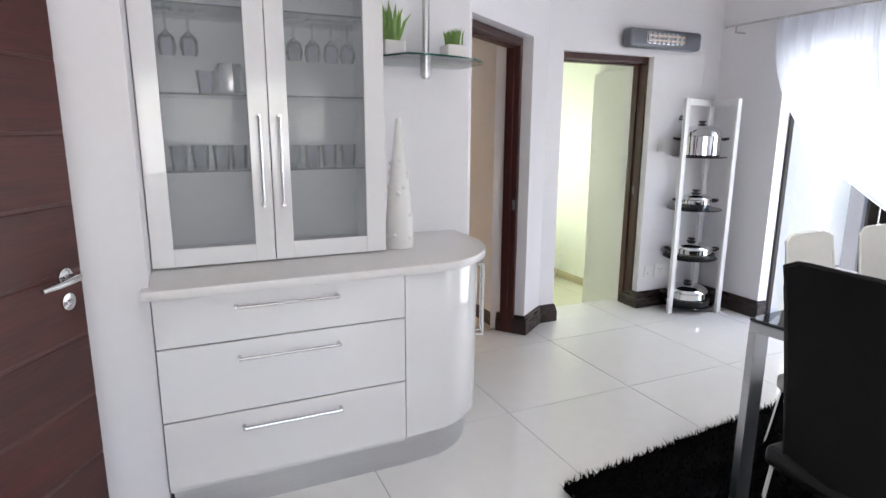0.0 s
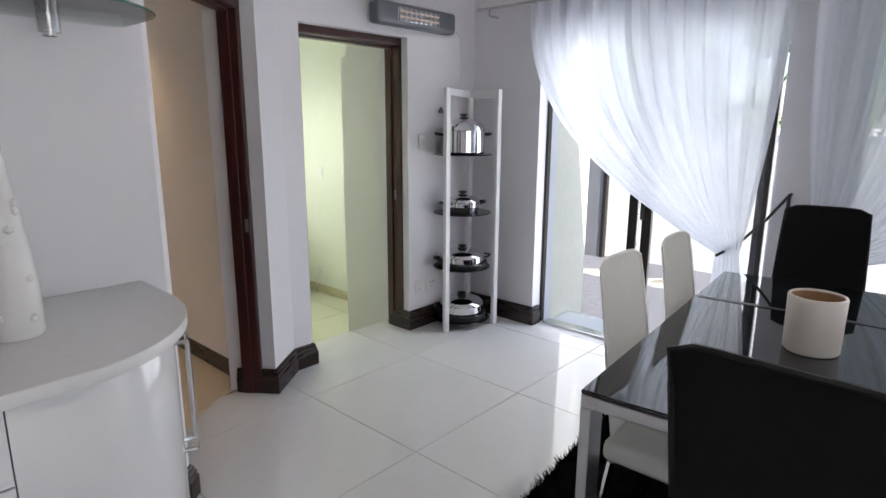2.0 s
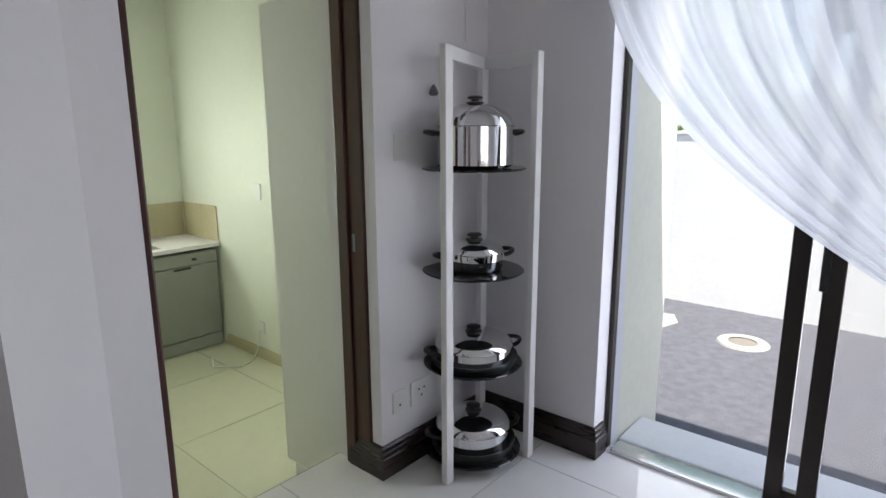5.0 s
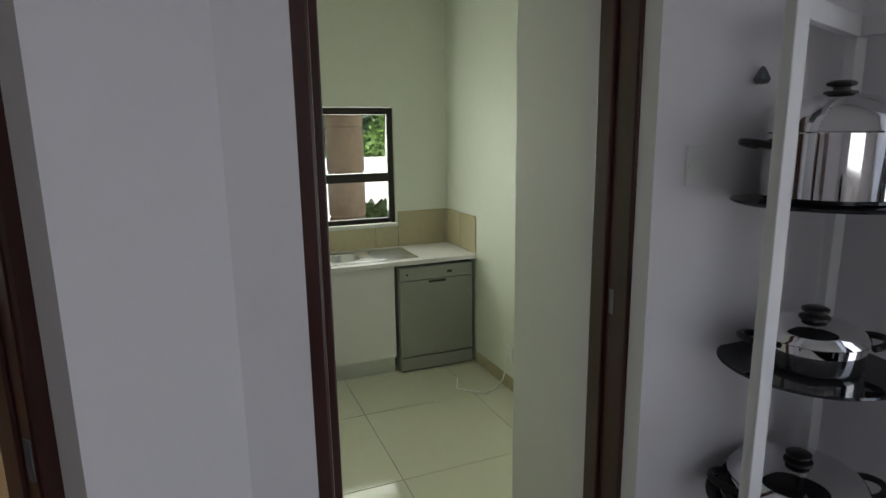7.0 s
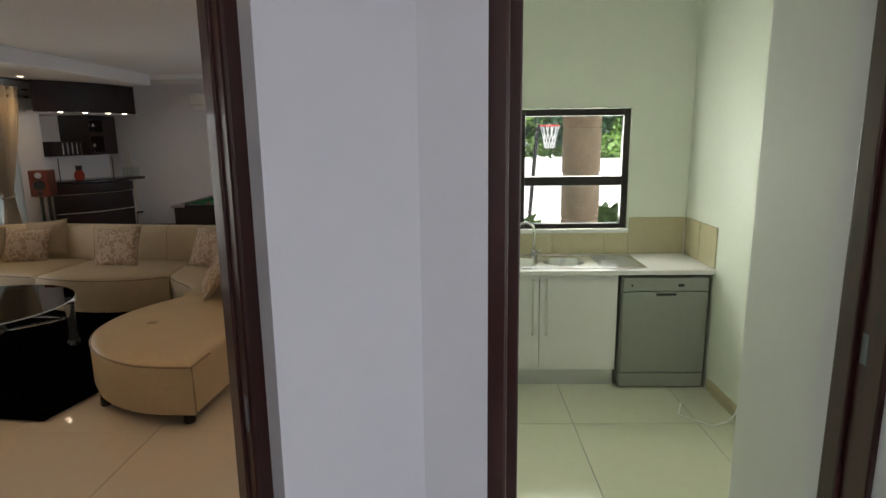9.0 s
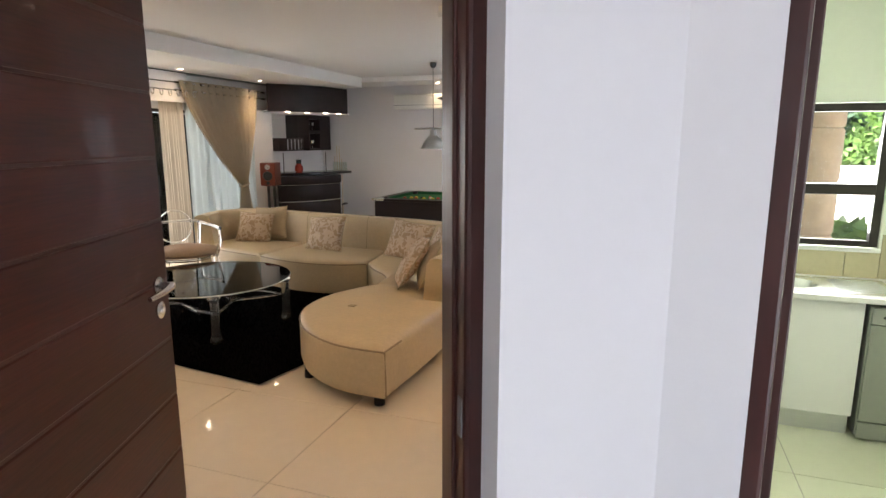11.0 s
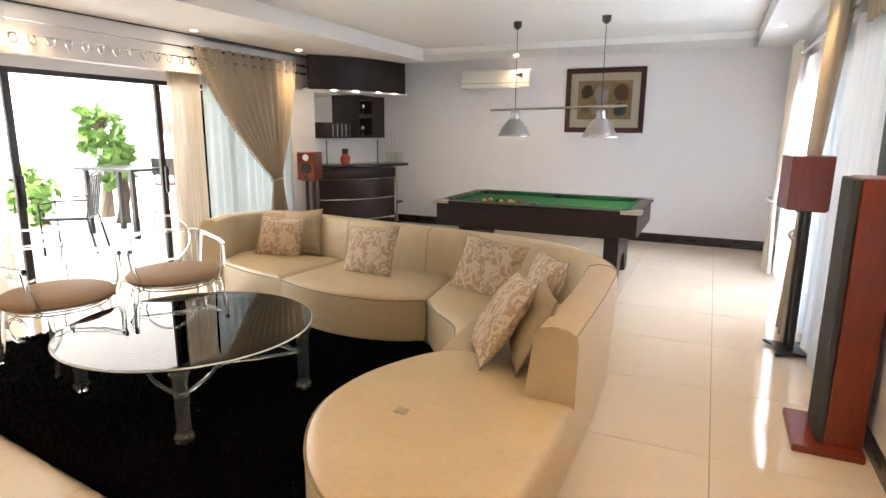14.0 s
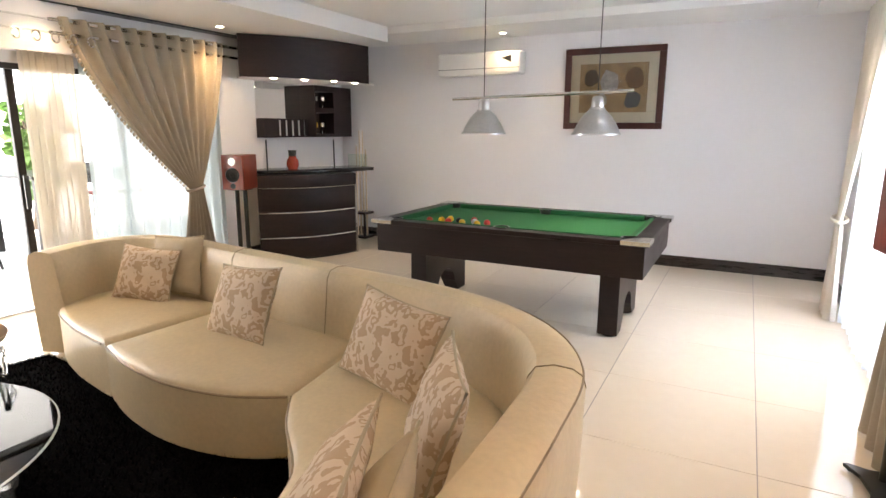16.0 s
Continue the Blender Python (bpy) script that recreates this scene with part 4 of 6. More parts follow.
part("kick_panel", box(3.43, 5.88, (SF + 0.03) + 0.012, 4.025, 5.899, (SF + 0.03) + 0.115, 0.004), DISHGREY, dw)
pn = part("control_panel", box(3.43, 5.872, 0.375, 4.025, 5.898, 0.472, 0.006), DISHGREY, dw)
part("grip", box(3.66, 5.868, 0.345, 3.80, 5.874, 0.362, 0.003), BLACKPL, dw)
part("display", box(3.81, 5.869, 0.41, 3.85, 5.872, 0.43), BLACKPL, pn)
part("button", lathe([(0, 0), (0.008, 0), (0.008, 0.004), (0, 0.004)], 12, m=pose(3.49, 5.872, 0.42, 90, 0, 0)), BLACKPL, pn)
b = box(2.21, 5.86, 0.467, 4.055, 5.955, 0.500, 0.003)
box(2.21, 6.335, 0.467, 4.055, 6.445, 0.500, 0.0, b)
box(2.21, 5.955, 0.467, 2.53, 6.335, 0.500, 0.0, b)
box(3.26, 5.955, 0.467, 4.055, 6.335, 0.500, 0.0, b)
tagged(part("countertop", b, TOPWHITE), "white laminate scullery worktop", "worktop")


def holed_plate(b, cx, cy, r, x0, y0, x1, y1, z, n=32):
    """Flat sheet from a round hole out to a rectangle."""
    ring, edge = [], []
    for k in range(n):
        c, d = math.cos(2 * math.pi * k / n), math.sin(2 * math.pi * k / n)
        far = min(((x1 if c > 0 else x0) - cx) / c if abs(c) > 1e-6 else 9, ((y1 if d > 0 else y0) - cy) / d if abs(d) > 1e-6 else 9)
        ring.append(b.verts.new((cx + r * c, cy + r * d, z)))
        edge.append(b.verts.new((cx + far * c, cy + far * d, z)))
    for k in range(n):
        m = (k + 1) % n
        b.faces.new((ring[k], edge[k], edge[m], ring[m]))


snk = thing("sink", "stainless steel double bowl sink with drainer", "sink")
b = box(3.225, 5.93, 0.5015, 3.61, 6.36, 0.505, 0.0015)
for cx, x0, x1 in ((2.72, 2.50, 2.885), (3.055, 2.885, 3.225)):
    holed_plate(b, cx, 6.14, 0.152, x0, 5.93, x1, 6.36, 0.505)
part("rim", b, STEEL, snk)
for x in (2.72, 3.055):
    part("bowl", lathe([(0.152, 0.505), (0.148, 0.498), (0.142, 0.40), (0.12, 0.37), (0.03, 0.362), (0.028, 0.358), (0, 0.358)], 32, m=Matrix.Translation((x, 6.14, 0))), STEEL, snk, "round steel bowl", smooth=True)
for i in range(7):
    part("drainer_rib", box(3.29, 6.0 + i * 0.05, 0.505, 3.57, 6.012 + i * 0.05, 0.509, 0.0015), STEEL, snk)
tp = thing("tap", "chrome swan-neck kitchen tap", "tap", Matrix.Translation((2.86, 6.31, 0.506)))
part("spout", tube([(0, 0, 0), (0, 0, 0.2)] + [(-0.07 + 0.07 * math.cos(radians(a)), -0.02 * a / 180, 0.2 + 0.07 * math.sin(radians(a))) for a in range(15, 181, 15)] + [(-0.14, -0.02, 0.17)], 0.011, 10), CHROME, tp, smooth=True)
part("base", lathe([(0, 0), (0.026, 0), (0.026, 0.05), (0.018, 0.06), (0, 0.06)], 18), CHROME, tp, smooth=True)
part("lever", tube([(0.02, 0, 0.04), (0.06, -0.02, 0.06)], 0.006, 8), CHROME, tp, smooth=True)
sp = thing("splashback", "beige tiled splashback behind the sink", "splashback", LOWER, kind="structure")
for x0, x1 in ((2.22, 2.62), (2.62, 3.02), (3.02, 3.42), (3.42, 3.615), (3.615, 4.048)):
    part("tile", box(x0, 6.438, 0.531, x1 - 0.003, 6.449, 0.70 if x0 < 3.6 else 0.82, 0.0015), SPLASH, sp)
for y0 in (5.88, 6.16):
    part("tile", box(4.049, y0, 0.531, 4.0595, y0 + 0.275, 0.82, 0.0015), SPLASH, sp)
tc = thing("tall_cupboard", "tall white broom cupboard beside the scullery door", "cupboard", LOWER)
part("carcass", box(3.232, N1 + 0.003, (SF + 0.03) + 0.12, 4.05, 3.81, 1.97, 0.003), PLASTICWHITE, tc)
part("plinth", box(3.232, N1 + 0.003, (SF + 0.03), 4.05, 3.74, (SF + 0.03) + 0.119), PLASTICWHITE, tc)
part("top_box", box(3.25, N1 + 0.003, 1.972, 4.05, 3.76, 2.2, 0.003), PLASTICWHITE, tc)
plate("light_switch", "white light switch on the scullery wall", "switch", pose(4.06, 5.25, 0.95, 0, 0, -90), 0.075, 0.12, [(-0.012, -0.02, 0.012, 0.02, PLASTICWHITE)])
plate("wall_socket", "white wall socket low on the scullery wall with a cable", "socket", pose(4.06, 5.32, -0.12, 0, 0, -90), 0.075, 0.1, [])
tagged(part("power_cable", tube([(4.04, 5.32, -0.14), (4.0, 5.32, -0.3), (3.97, 5.35, SF + 0.012), (3.85, 5.3, SF + 0.010), (3.7, 5.45, SF + 0.010), (3.78, 5.62, SF + 0.010)], 0.005, 6), PLASTICWHITE, smooth=True), "white power cable lying on the scullery floor", "cable")

# ---- lounge: curtains, rods ----


def drape(label, x, ya, yb, za, tie, out, pleats, material, floor, name="curtain", low_w=0.16):
    """Grommet curtain drawn to one side and tied."""
    c = thing(name, label, "curtain")
    s = 1 if yb > ya else -1

    def fn(u, v):
        ty = ya + (yb - ya) * u
        ky = tie[0] + s * (u - 0.5) * low_w
        amp = 0.035 * (1 - 0.55 * v)
        return Vector((x + out * 0.6 * v + amp * math.sin(u * pleats * 6.283), ty + (ky - ty) * v ** 1.35, za + (tie[1] - za) * v - 0.03 * math.sin(3.14 * v) * (1 - u)))
    part("drop", grid_sheet(fn, pleats * 12, 24), material, c, smooth=True)

    def tail(u, v):
        ky = tie[0] + s * (u - 0.5) * (low_w + 0.32 * v)
        return Vector((x + out * 0.6 + (0.022 + 0.02 * v) * math.sin(u * pleats * 0.6 * 6.283), ky, tie[1] + (floor - tie[1]) * v))
    part("tail", grid_sheet(tail, pleats * 10, 12), material, c, smooth=True)
    ring = [(x + out * 0.6 + 0.05 * math.cos(a), tie[0] + (low_w * 0.6) * math.sin(a), tie[1] + 0.02 * math.sin(a)) for a in [k * 0.3491 for k in range(18)]]
    part("tieback", tube(ring, 0.014, 8, closed=True), material, c, smooth=True)
    return c


dr = drape("gold satin drape with grommets tied back beside the patio doors", -3.70, 8.32, 9.95, 2.16, (9.42, 0.72), 0.12, 11, DRAPE, LF + 0.01)
b = bmesh.new()
for i in range(46):
    v = i / 45
    p = Vector((-3.70 + 0.07 * v, 8.32 + (9.34 - 8.32) * v ** 1.35, 2.16 + (0.72 - 2.16) * v - 0.03 * math.sin(3.14 * v)))
    lathe([(0, -0.02), (0.013, -0.008), (0.013, 0.008), (0, 0.02)], 6, b, Matrix.Translation(p + Vector((0.02, -0.012, -0.02))))
part("bead_trim", b, DRAPE, dr)


def hanging(label, x, ya, yb, za, zb, pleats, material):
    c = thing("sheer_curtain", label, "curtain")
    part("drop", grid_sheet(lambda u, v: Vector((x + 0.03 * math.sin(u * pleats * 6.283) * (0.7 + 0.5 * v) + 0.012 * math.sin(u * 17), ya + (yb - ya) * u, za + (zb - za) * v)), pleats * 10, 8), material, c, smooth=True)
    return c


hanging("cream sheer curtain gathered beside the open patio door", -3.78, 8.02, 8.45, 1.98, LF + 0.01, 8, SHEERC)
hanging("thin pale sheer curtain behind the gold drape", -3.79, 8.48, 9.93, 1.98, LF + 0.01, 11, SHEERB)
hanging("cream sheer curtain at the near side of the patio doors", -3.78, 4.7, 6.42, 1.98, LF + 0.01, 14, SHEERC)
CLEARRING = glass("clear_ring", (0.8, 0.78, 0.74))
for z in (2.13, 2.03):
    r = thing("curtain_rod", "clear acrylic curtain rod with chrome ends above the patio doors", "curtain rod")
    part("rod", tube([(-3.70, 8.24, z), (-3.70, 10.4, z)], 0.013, 10), CLEARRING, r, smooth=True)
    part("clear_rod", tube([(-3.68, 4.65, z - 0.005), (-3.68, 8.24, z - 0.005)], 0.006, 8), GLASS, r, "clear acrylic rod", smooth=True)
    for y in (8.35, 8.55, 8.73, 9.75, 9.95, 10.12):
        part("sleeve", tube([(-3.70, y, z), (-3.70, y + 0.07, z)], 0.017, 10), CHROME, r, smooth=True)
    part("finial", lathe([(0, 0), (0.02, 0.008), (0.026, 0.028), (0.02, 0.045), (0, 0.052)], 14, m=pose(-3.70, 10.4, z, -90, 0, 0)), CHROME, r, smooth=True)
    part("bracket", tube([(-3.85, 10.3, z), (-3.70, 10.3, z)], 0.011, 8), CHROME, r, smooth=True)
base_ring = part("curtain_ring", tube([(0, 0.037 * math.cos(k * 0.3142), 0.037 * math.sin(k * 0.3142)) for k in range(20)], 0.008, 8, closed=True), CHROME, smooth=True)
tagged(base_ring, "round chrome and clear grommet ring on the curtain rod", "curtain ring", "grommet rings over the patio doors")
base_ring.matrix_world = Matrix.Translation((-3.66, 6.55, 1.99)) @ Matrix.Rotation(0.3, 4, "Z")
for i in range(1, 15):
    copy_thing(base_ring, Matrix.Translation((-3.66, 6.55 + i * 0.142, 1.99)) @ Matrix.Rotation(0.3, 4, "Z"))
pel = thing("pelmet", "white plastered pelmet wall above the patio doors", "pelmet", kind="structure")
part("board", box(-3.849, 4.62, 1.88, -3.735, 8.5, LB - 0.012, 0.004), WALL, pel)
# black strip drawn in for the shade in the gap under the ceiling
part("shadow_line", box(-3.849, 4.62, LB - 0.012, -3.72, 10.4, LB - 0.002), BLACKPL, pel, "thin black strip standing in for the shadow line under the ceiling")
# east side
drape("gold satin drape hanging at the lounge's side door", 1.93, 8.05, 8.62, 2.2, (8.5, 0.6), -0.1, 5, DRAPE, LF + 0.01, low_w=0.22)
drape("pale satin drape tied back at the far side of the door", 1.95, 10.35, 10.95, 2.2, (10.86, 0.62), -0.08, 6, mat("pale_drape", (0.6, 0.56, 0.5), 0.5, var=0.06, bump=0.1, bscale=300), LF + 0.01, low_w=0.12)
hanging("white sheer curtain over the side door", 1.99, 7.25, 8.3, 2.0, LF + 0.01, 9, SHEERW)
hanging("white sheer curtain drawn across the bright side door", 2.0, 8.55, 10.70, 2.0, LF + 0.01, 15, SHEERW)
r = thing("curtain_rod", "double chrome curtain rod at the lounge's side door", "curtain rod")
for z in (2.16, 2.06):
    part("rod", tube([(1.95, 7.1, z), (1.95, 11.0, z)], 0.013, 10), CHROME, r, smooth=True)
    for y in (8.0, 8.3, 10.3, 10.6, 10.9):
        part("sleeve", lathe([(0, 0), (0.02, 0.01), (0.02, 0.04), (0, 0.05)], 12, m=pose(1.95, y, z, -90, 0, 0)), CHROME, r, smooth=True)
hv = thing("valance", "beige cloth heading at the near end of the side door", "valance")
part("cloth", grid_sheet(lambda u, v: Vector((1.94 + 0.01 * math.sin(u * 30), 7.0 + 0.55 * u, 2.31 - 0.42 * v)), 30, 2), DRAPE, hv, smooth=True)

# ---- lounge: sofa ----


def smooth_line(pts, n):
    """Catmull-Rom through the points, n steps a span."""
    out = []
    P = [Vector(p) for p in pts]
    for i in range(len(P) - 1):
        a, b_, c, d = P[max(i - 1, 0)], P[i], P[i + 1], P[min(i + 2, len(P) - 1)]
        for k in range(n):
            s = k / n
            out.append(0.5 * ((2 * b_) + (c - a) * s + (2 * a - 5 * b_ + 4 * c - d) * s * s + (3 * b_ - a - 3 * c + d) * s ** 3))
    out.append(P[-1])
    return out


sofa = thing("sofa", "large cream leather curved sectional sofa with a chaise", "sofa")
SB, ST = LF + 0.075, 0.535
spine = smooth_line([(-2.69, 7.43), (-2.80, 7.80), (-2.66, 8.12), (-2.3, 8.18), (-1.64, 8.1), (-0.79, 7.99), (-0.1, 7.88), (0.40, 7.66), (0.68, 7.28), (0.735, 6.8), (0.74, 5.955)], 10)


def sweep(line, prof, bm=None):
    b = bm or bmesh.new()
    rings = []
    for i, p in enumerate(line):
        d = (line[min(i + 1, len(line) - 1)] - line[max(i - 1, 0)]).normalized()
        n = Vector((-d.y, d.x))
        rings.append([b.verts.new((p.x + n.x * u, p.y + n.y * u, v)) for u, v in prof])
    k = len(prof)
    for a, c in zip(rings, rings[1:]):
        for j in range(k):
            b.faces.new((a[j], c[j], c[(j + 1) % k], a[(j + 1) % k]))
    b.faces.new(rings[0])
    b.faces.new(rings[-1][::-1])
    return b


prof = [(-0.11, SB - 0.04), (-0.13, 0.1), (-0.10, 0.35), (-0.085, ST - 0.05), (-0.06, ST - 0.012), (0.0, ST), (0.06, ST - 0.008), (0.095, ST - 0.03), (0.105, ST - 0.07), (0.10, 0.2), (0.08, SB - 0.04)]
cuts = [0, 40, 50, 82, 100]
SEAT0 = LF + 0.022
for a, c in zip(cuts, cuts[1:]):
    part("back_cushion", sweep(spine[a:c + 1], prof), CREAM, sofa, smooth=True)
for off, z in ((0.097, ST - 0.028),):
    line = []
    for i, p in enumerate(spine):
        d = (spine[min(i + 1, len(spine) - 1)] - spine[max(i - 1, 0)]).normalized()
        line.append((p.x - d.y * off, p.y + d.x * off, z))
    part("piping", tube(line, 0.0035, 6), PIPING, sofa, smooth=True)
for i in cuts[1:-1]:
    p, d = spine[i], (spine[i + 1] - spine[i - 1]).normalized()
    part("seam", tube([(p.x - d.y * u, p.y + d.x * u, v + 0.001) for u, v in prof[1:9]], 0.003, 6), PIPING, sofa, smooth=True)


def seat(name, outline, z0, z1, dome, pipe):
    """Upholstered block with a crowned top, rounded rim and a piped edge."""
    b = bmesh.new()
    cx, cy = sum(p[0] for p in outline) / len(outline), sum(p[1] for p in outline) / len(outline)
    rings = []
    for k, z in ((0.97, z0), (1.0, z0 + 0.05), (1.0, z1 - 0.045), (0.992, z1 - 0.02), (0.965, z1 - 0.003), (0.90, z1 + dome * 0.3), (0.7, z1 + dome * 0.7), (0.35, z1 + dome * 0.95)):
        rings.append([b.verts.new((cx + (x - cx) * k, cy + (y - cy) * k, z)) for x, y in outline])
    n = len(outline)
    for a, c in zip(rings, rings[1:]):
        for j in range(n):
            b.faces.new((a[j], a[(j + 1) % n], c[(j + 1) % n], c[j]))
    mid = b.verts.new((cx, cy, z1 + dome))
    for j in range(n):
        b.faces.new((rings[-1][j], rings[-1][(j + 1) % n], mid))
    b.faces.new(rings[0][::-1])
    ob = part(name, b, CREAM, sofa, smooth=True)
    if pipe:
        k = 0.994
        line = [(cx + (x - cx) * k, cy + (y - cy) * k, z1 - 0.018) for x, y in outline[pipe[0]:pipe[1]]]
        part("piping", tube(line, 0.006, 6), PIPING, ob, smooth=True)
    return ob


def outline(pts, n=6):
    return [tuple(p) for p in smooth_line(pts, n)]


SZ = 0.17
seat("seat", outline([(-2.70, 8.0), (-2.76, 7.70), (-2.60, 7.45), (-2.25, 7.31), (-1.95, 7.24), (-1.755, 7.205)]) + [(-1.70, 8.02), (-2.4, 8.06)], SEAT0, SZ, 0.025, (6, 29))
seat("seat", [(-1.68, 8.0)] + outline([(-1.745, 7.20), (-1.45, 7.10), (-1.08, 7.04), (-0.72, 7.08), (-0.47, 7.20)]) + [(-0.56, 7.9)], SEAT0, SZ, 0.025, (1, 26))
seat("seat", [(-0.55, 7.9)] + outline([(-0.455, 7.20), (-0.3, 7.0), (-0.05, 6.75), (0.05, 6.45), (0.05, 6.32)]) + outline([(0.66, 6.32), (0.66, 6.8), (0.6, 7.25), (0.33, 7.58), (0.0, 7.76), (-0.1, 7.8)], 3), SEAT0, SZ + 0.005, 0.03, (1, 26))
ch = seat("chaise", outline([(0.845, 5.94), (0.84, 5.5), (0.80, 4.90)], 5)[:-1] + outline([(0.80, 4.885), (0.45, 4.92), (0.12, 5.12), (-0.1, 5.45), (-0.13, 5.8), (-0.02, 6.12), (0.12, 6.3), (0.3, 6.33)], 6) + [(0.64, 6.33), (0.655, 5.95)], SB, 0.215, 0.03, (8, 48))
part("piping", tube([(0.80, 4.893, 0.20), (0.805, 4.889, 0.05), (0.80, 4.90, SB + 0.02)], 0.006, 6), PIPING, ch, smooth=True)
part("care_tag", box(0.23, 5.52, 0.243, 0.28, 5.56, 0.249, m=Matrix.Identity(4)), DAMASK2, ch, "small cream cloth tab")
for x, y in ((0.72, 4.98), (0.7, 5.85), (0.1, 5.2), (0.7, 6.6), (0.0, 7.7)):
    part("foot", lathe([(0, 0), (0.032, 0), (0.034, 0.01), (0.03, 0.08), (0, 0.08)], 16, m=Matrix.Translation((x, y, LF + 0.001))), BLACKPL, sofa, smooth=True)


def cushion(label, at, w, hh, material, th=0.13):
    def side(sgn):
        def fn(u, v):
            a, c = 2 * u - 1, 2 * v - 1
            t_ = max(0.0, (1 - abs(a) ** 2.6)) ** 0.55 * max(0.0, (1 - abs(c) ** 2.6)) ** 0.55
            bow = 1 - 0.08 * (1 - c * c) * abs(a) ** 3
            bow2 = 1 - 0.08 * (1 - a * a) * abs(c) ** 3
            wr = 0.008 * math.sin(7 * a + 3 * c) * math.cos(5 * c - 2 * a)
            return Vector((a * w / 2 * bow, sgn * (th / 2 * t_ + wr * t_), hh / 2 + c * hh / 2 * bow2))
        return fn
    t = thing("cushion", label, "cushion", at, "scatter cushions on the sofa")
    b = grid_sheet(side(1), 18, 18)
    grid_sheet(side(-1), 18, 18, b)
    bmesh.ops.remove_doubles(b, verts=b.verts[:], dist=0.0005)
    part("cover", b, material, t, smooth=True)
    rim = [(-1, k / 8 * 2 - 1) for k in range(8)] + [(k / 8 * 2 - 1, 1) for k in range(8)] + [(1, 1 - k / 4) for k in range(8)] + [(1 - k / 4, -1) for k in range(8)]
    pts = []
    for a, c in rim:
        pts.append((a * w / 2 * (1 - 0.08 * (1 - c * c) * abs(a) ** 3), 0, hh / 2 + c * hh / 2 * (1 - 0.08 * (1 - a * a) * abs(c) ** 3)))
    part("edge_cord", tube(pts, 0.005, 6, closed=True), DAMASK2, t, smooth=True)
    return t


DG = "cream and gold damask scatter cushion leaning on the sofa back"
cushion(DG, pose(-2.28, 7.78, SZ + 0.0, -22, 4, 14), 0.44, 0.38, DAMASK)
cushion("plain gold satin cushion behind a damask cushion", pose(-2.14, 7.95, SZ + 0.03, -16, -4, 8), 0.42, 0.40, DAMASK2)
cushion(DG, pose(-1.19, 7.56, SZ + 0.0, -26, -5, -6), 0.50, 0.42, DAMASK)
cushion(DG, pose(-0.14, 7.38, SZ + 0.02, -24, 3, -19), 0.56, 0.41, DAMASK)
cushion(DG, pose(0.37, 6.80, SZ + 0.02, -20, -3, -60), 0.55, 0.47, DAMASK)
cushion("gold damask cushion propped against the sofa arm", pose(0.27, 6.27, SZ + 0.05, -34, -8, -64), 0.60, 0.47, DAMASK)
cushion("plain gold satin cushion leaning on the sofa arm", pose(0.47, 6.28, SZ + 0.07, -26, -3, -70), 0.54, 0.38, DAMASK2)

shag_rug("rug", "black long-pile shag rug under the glass coffee table", [(-0.14, 4.98), (0.3, 7.1), (-2.7, 7.4), (-3.1, 5.75), (-2.2, 5.22)], LF + 0.001, 8, 42000, 0.05)

# ---- lounge: coffee table and clear chairs ----
CT = (-1.35, 5.97)
ct = thing("coffee_table", "round clear glass coffee table on acrylic legs", "coffee table", Matrix.Translation((*CT, LF + 0.016)))
part("glass_top", lathe([(0, 0.372), (0.668, 0.372), (0.675, 0.378), (0.668, 0.384), (0, 0.384)], 72), TOPGLASS, ct, "thick clear glass top", smooth=True)
part("edge", lathe([(0.670, 0.3735), (0.6765, 0.378), (0.670, 0.3825)], 72), mat("glass_edge_tint", (0.7, 0.76, 0.76), 0.08, coat=0.5), ct, "polished glass edge", smooth=True)
for a in (-47, 25, 115, 210):
    x, y = 0.63 * math.cos(radians(a)), 0.63 * math.sin(radians(a))
    part("leg", lathe([(0, 0), (0.045, 0), (0.05, 0.012), (0.046, 0.03), (0.034, 0.045), (0.034, 0.33), (0.048, 0.342), (0.05, 0.37), (0, 0.37)], 20, m=Matrix.Translation((x, y, 0))), ACRYLIC, ct, "clear acrylic leg", smooth=True)
for r_, z in ((0.60, 0.22),):
    for a0 in (-47, 25, 115, 210):
        a1 = {-47: 25, 25: 115, 115: 210, 210: 313}[a0]
        pts = []
        for k in range(13):
            s = k / 12
            aa = radians(a0 + (a1 - a0) * s)
            rr = r_ - 0.30 * math.sin(math.pi * s)
            pts.append((rr * math.cos(aa), rr * math.sin(aa), z))
        part("stretcher", tube(pts, 0.011, 8), ACRYLIC, ct, "curved clear acrylic stretcher", smooth=True)


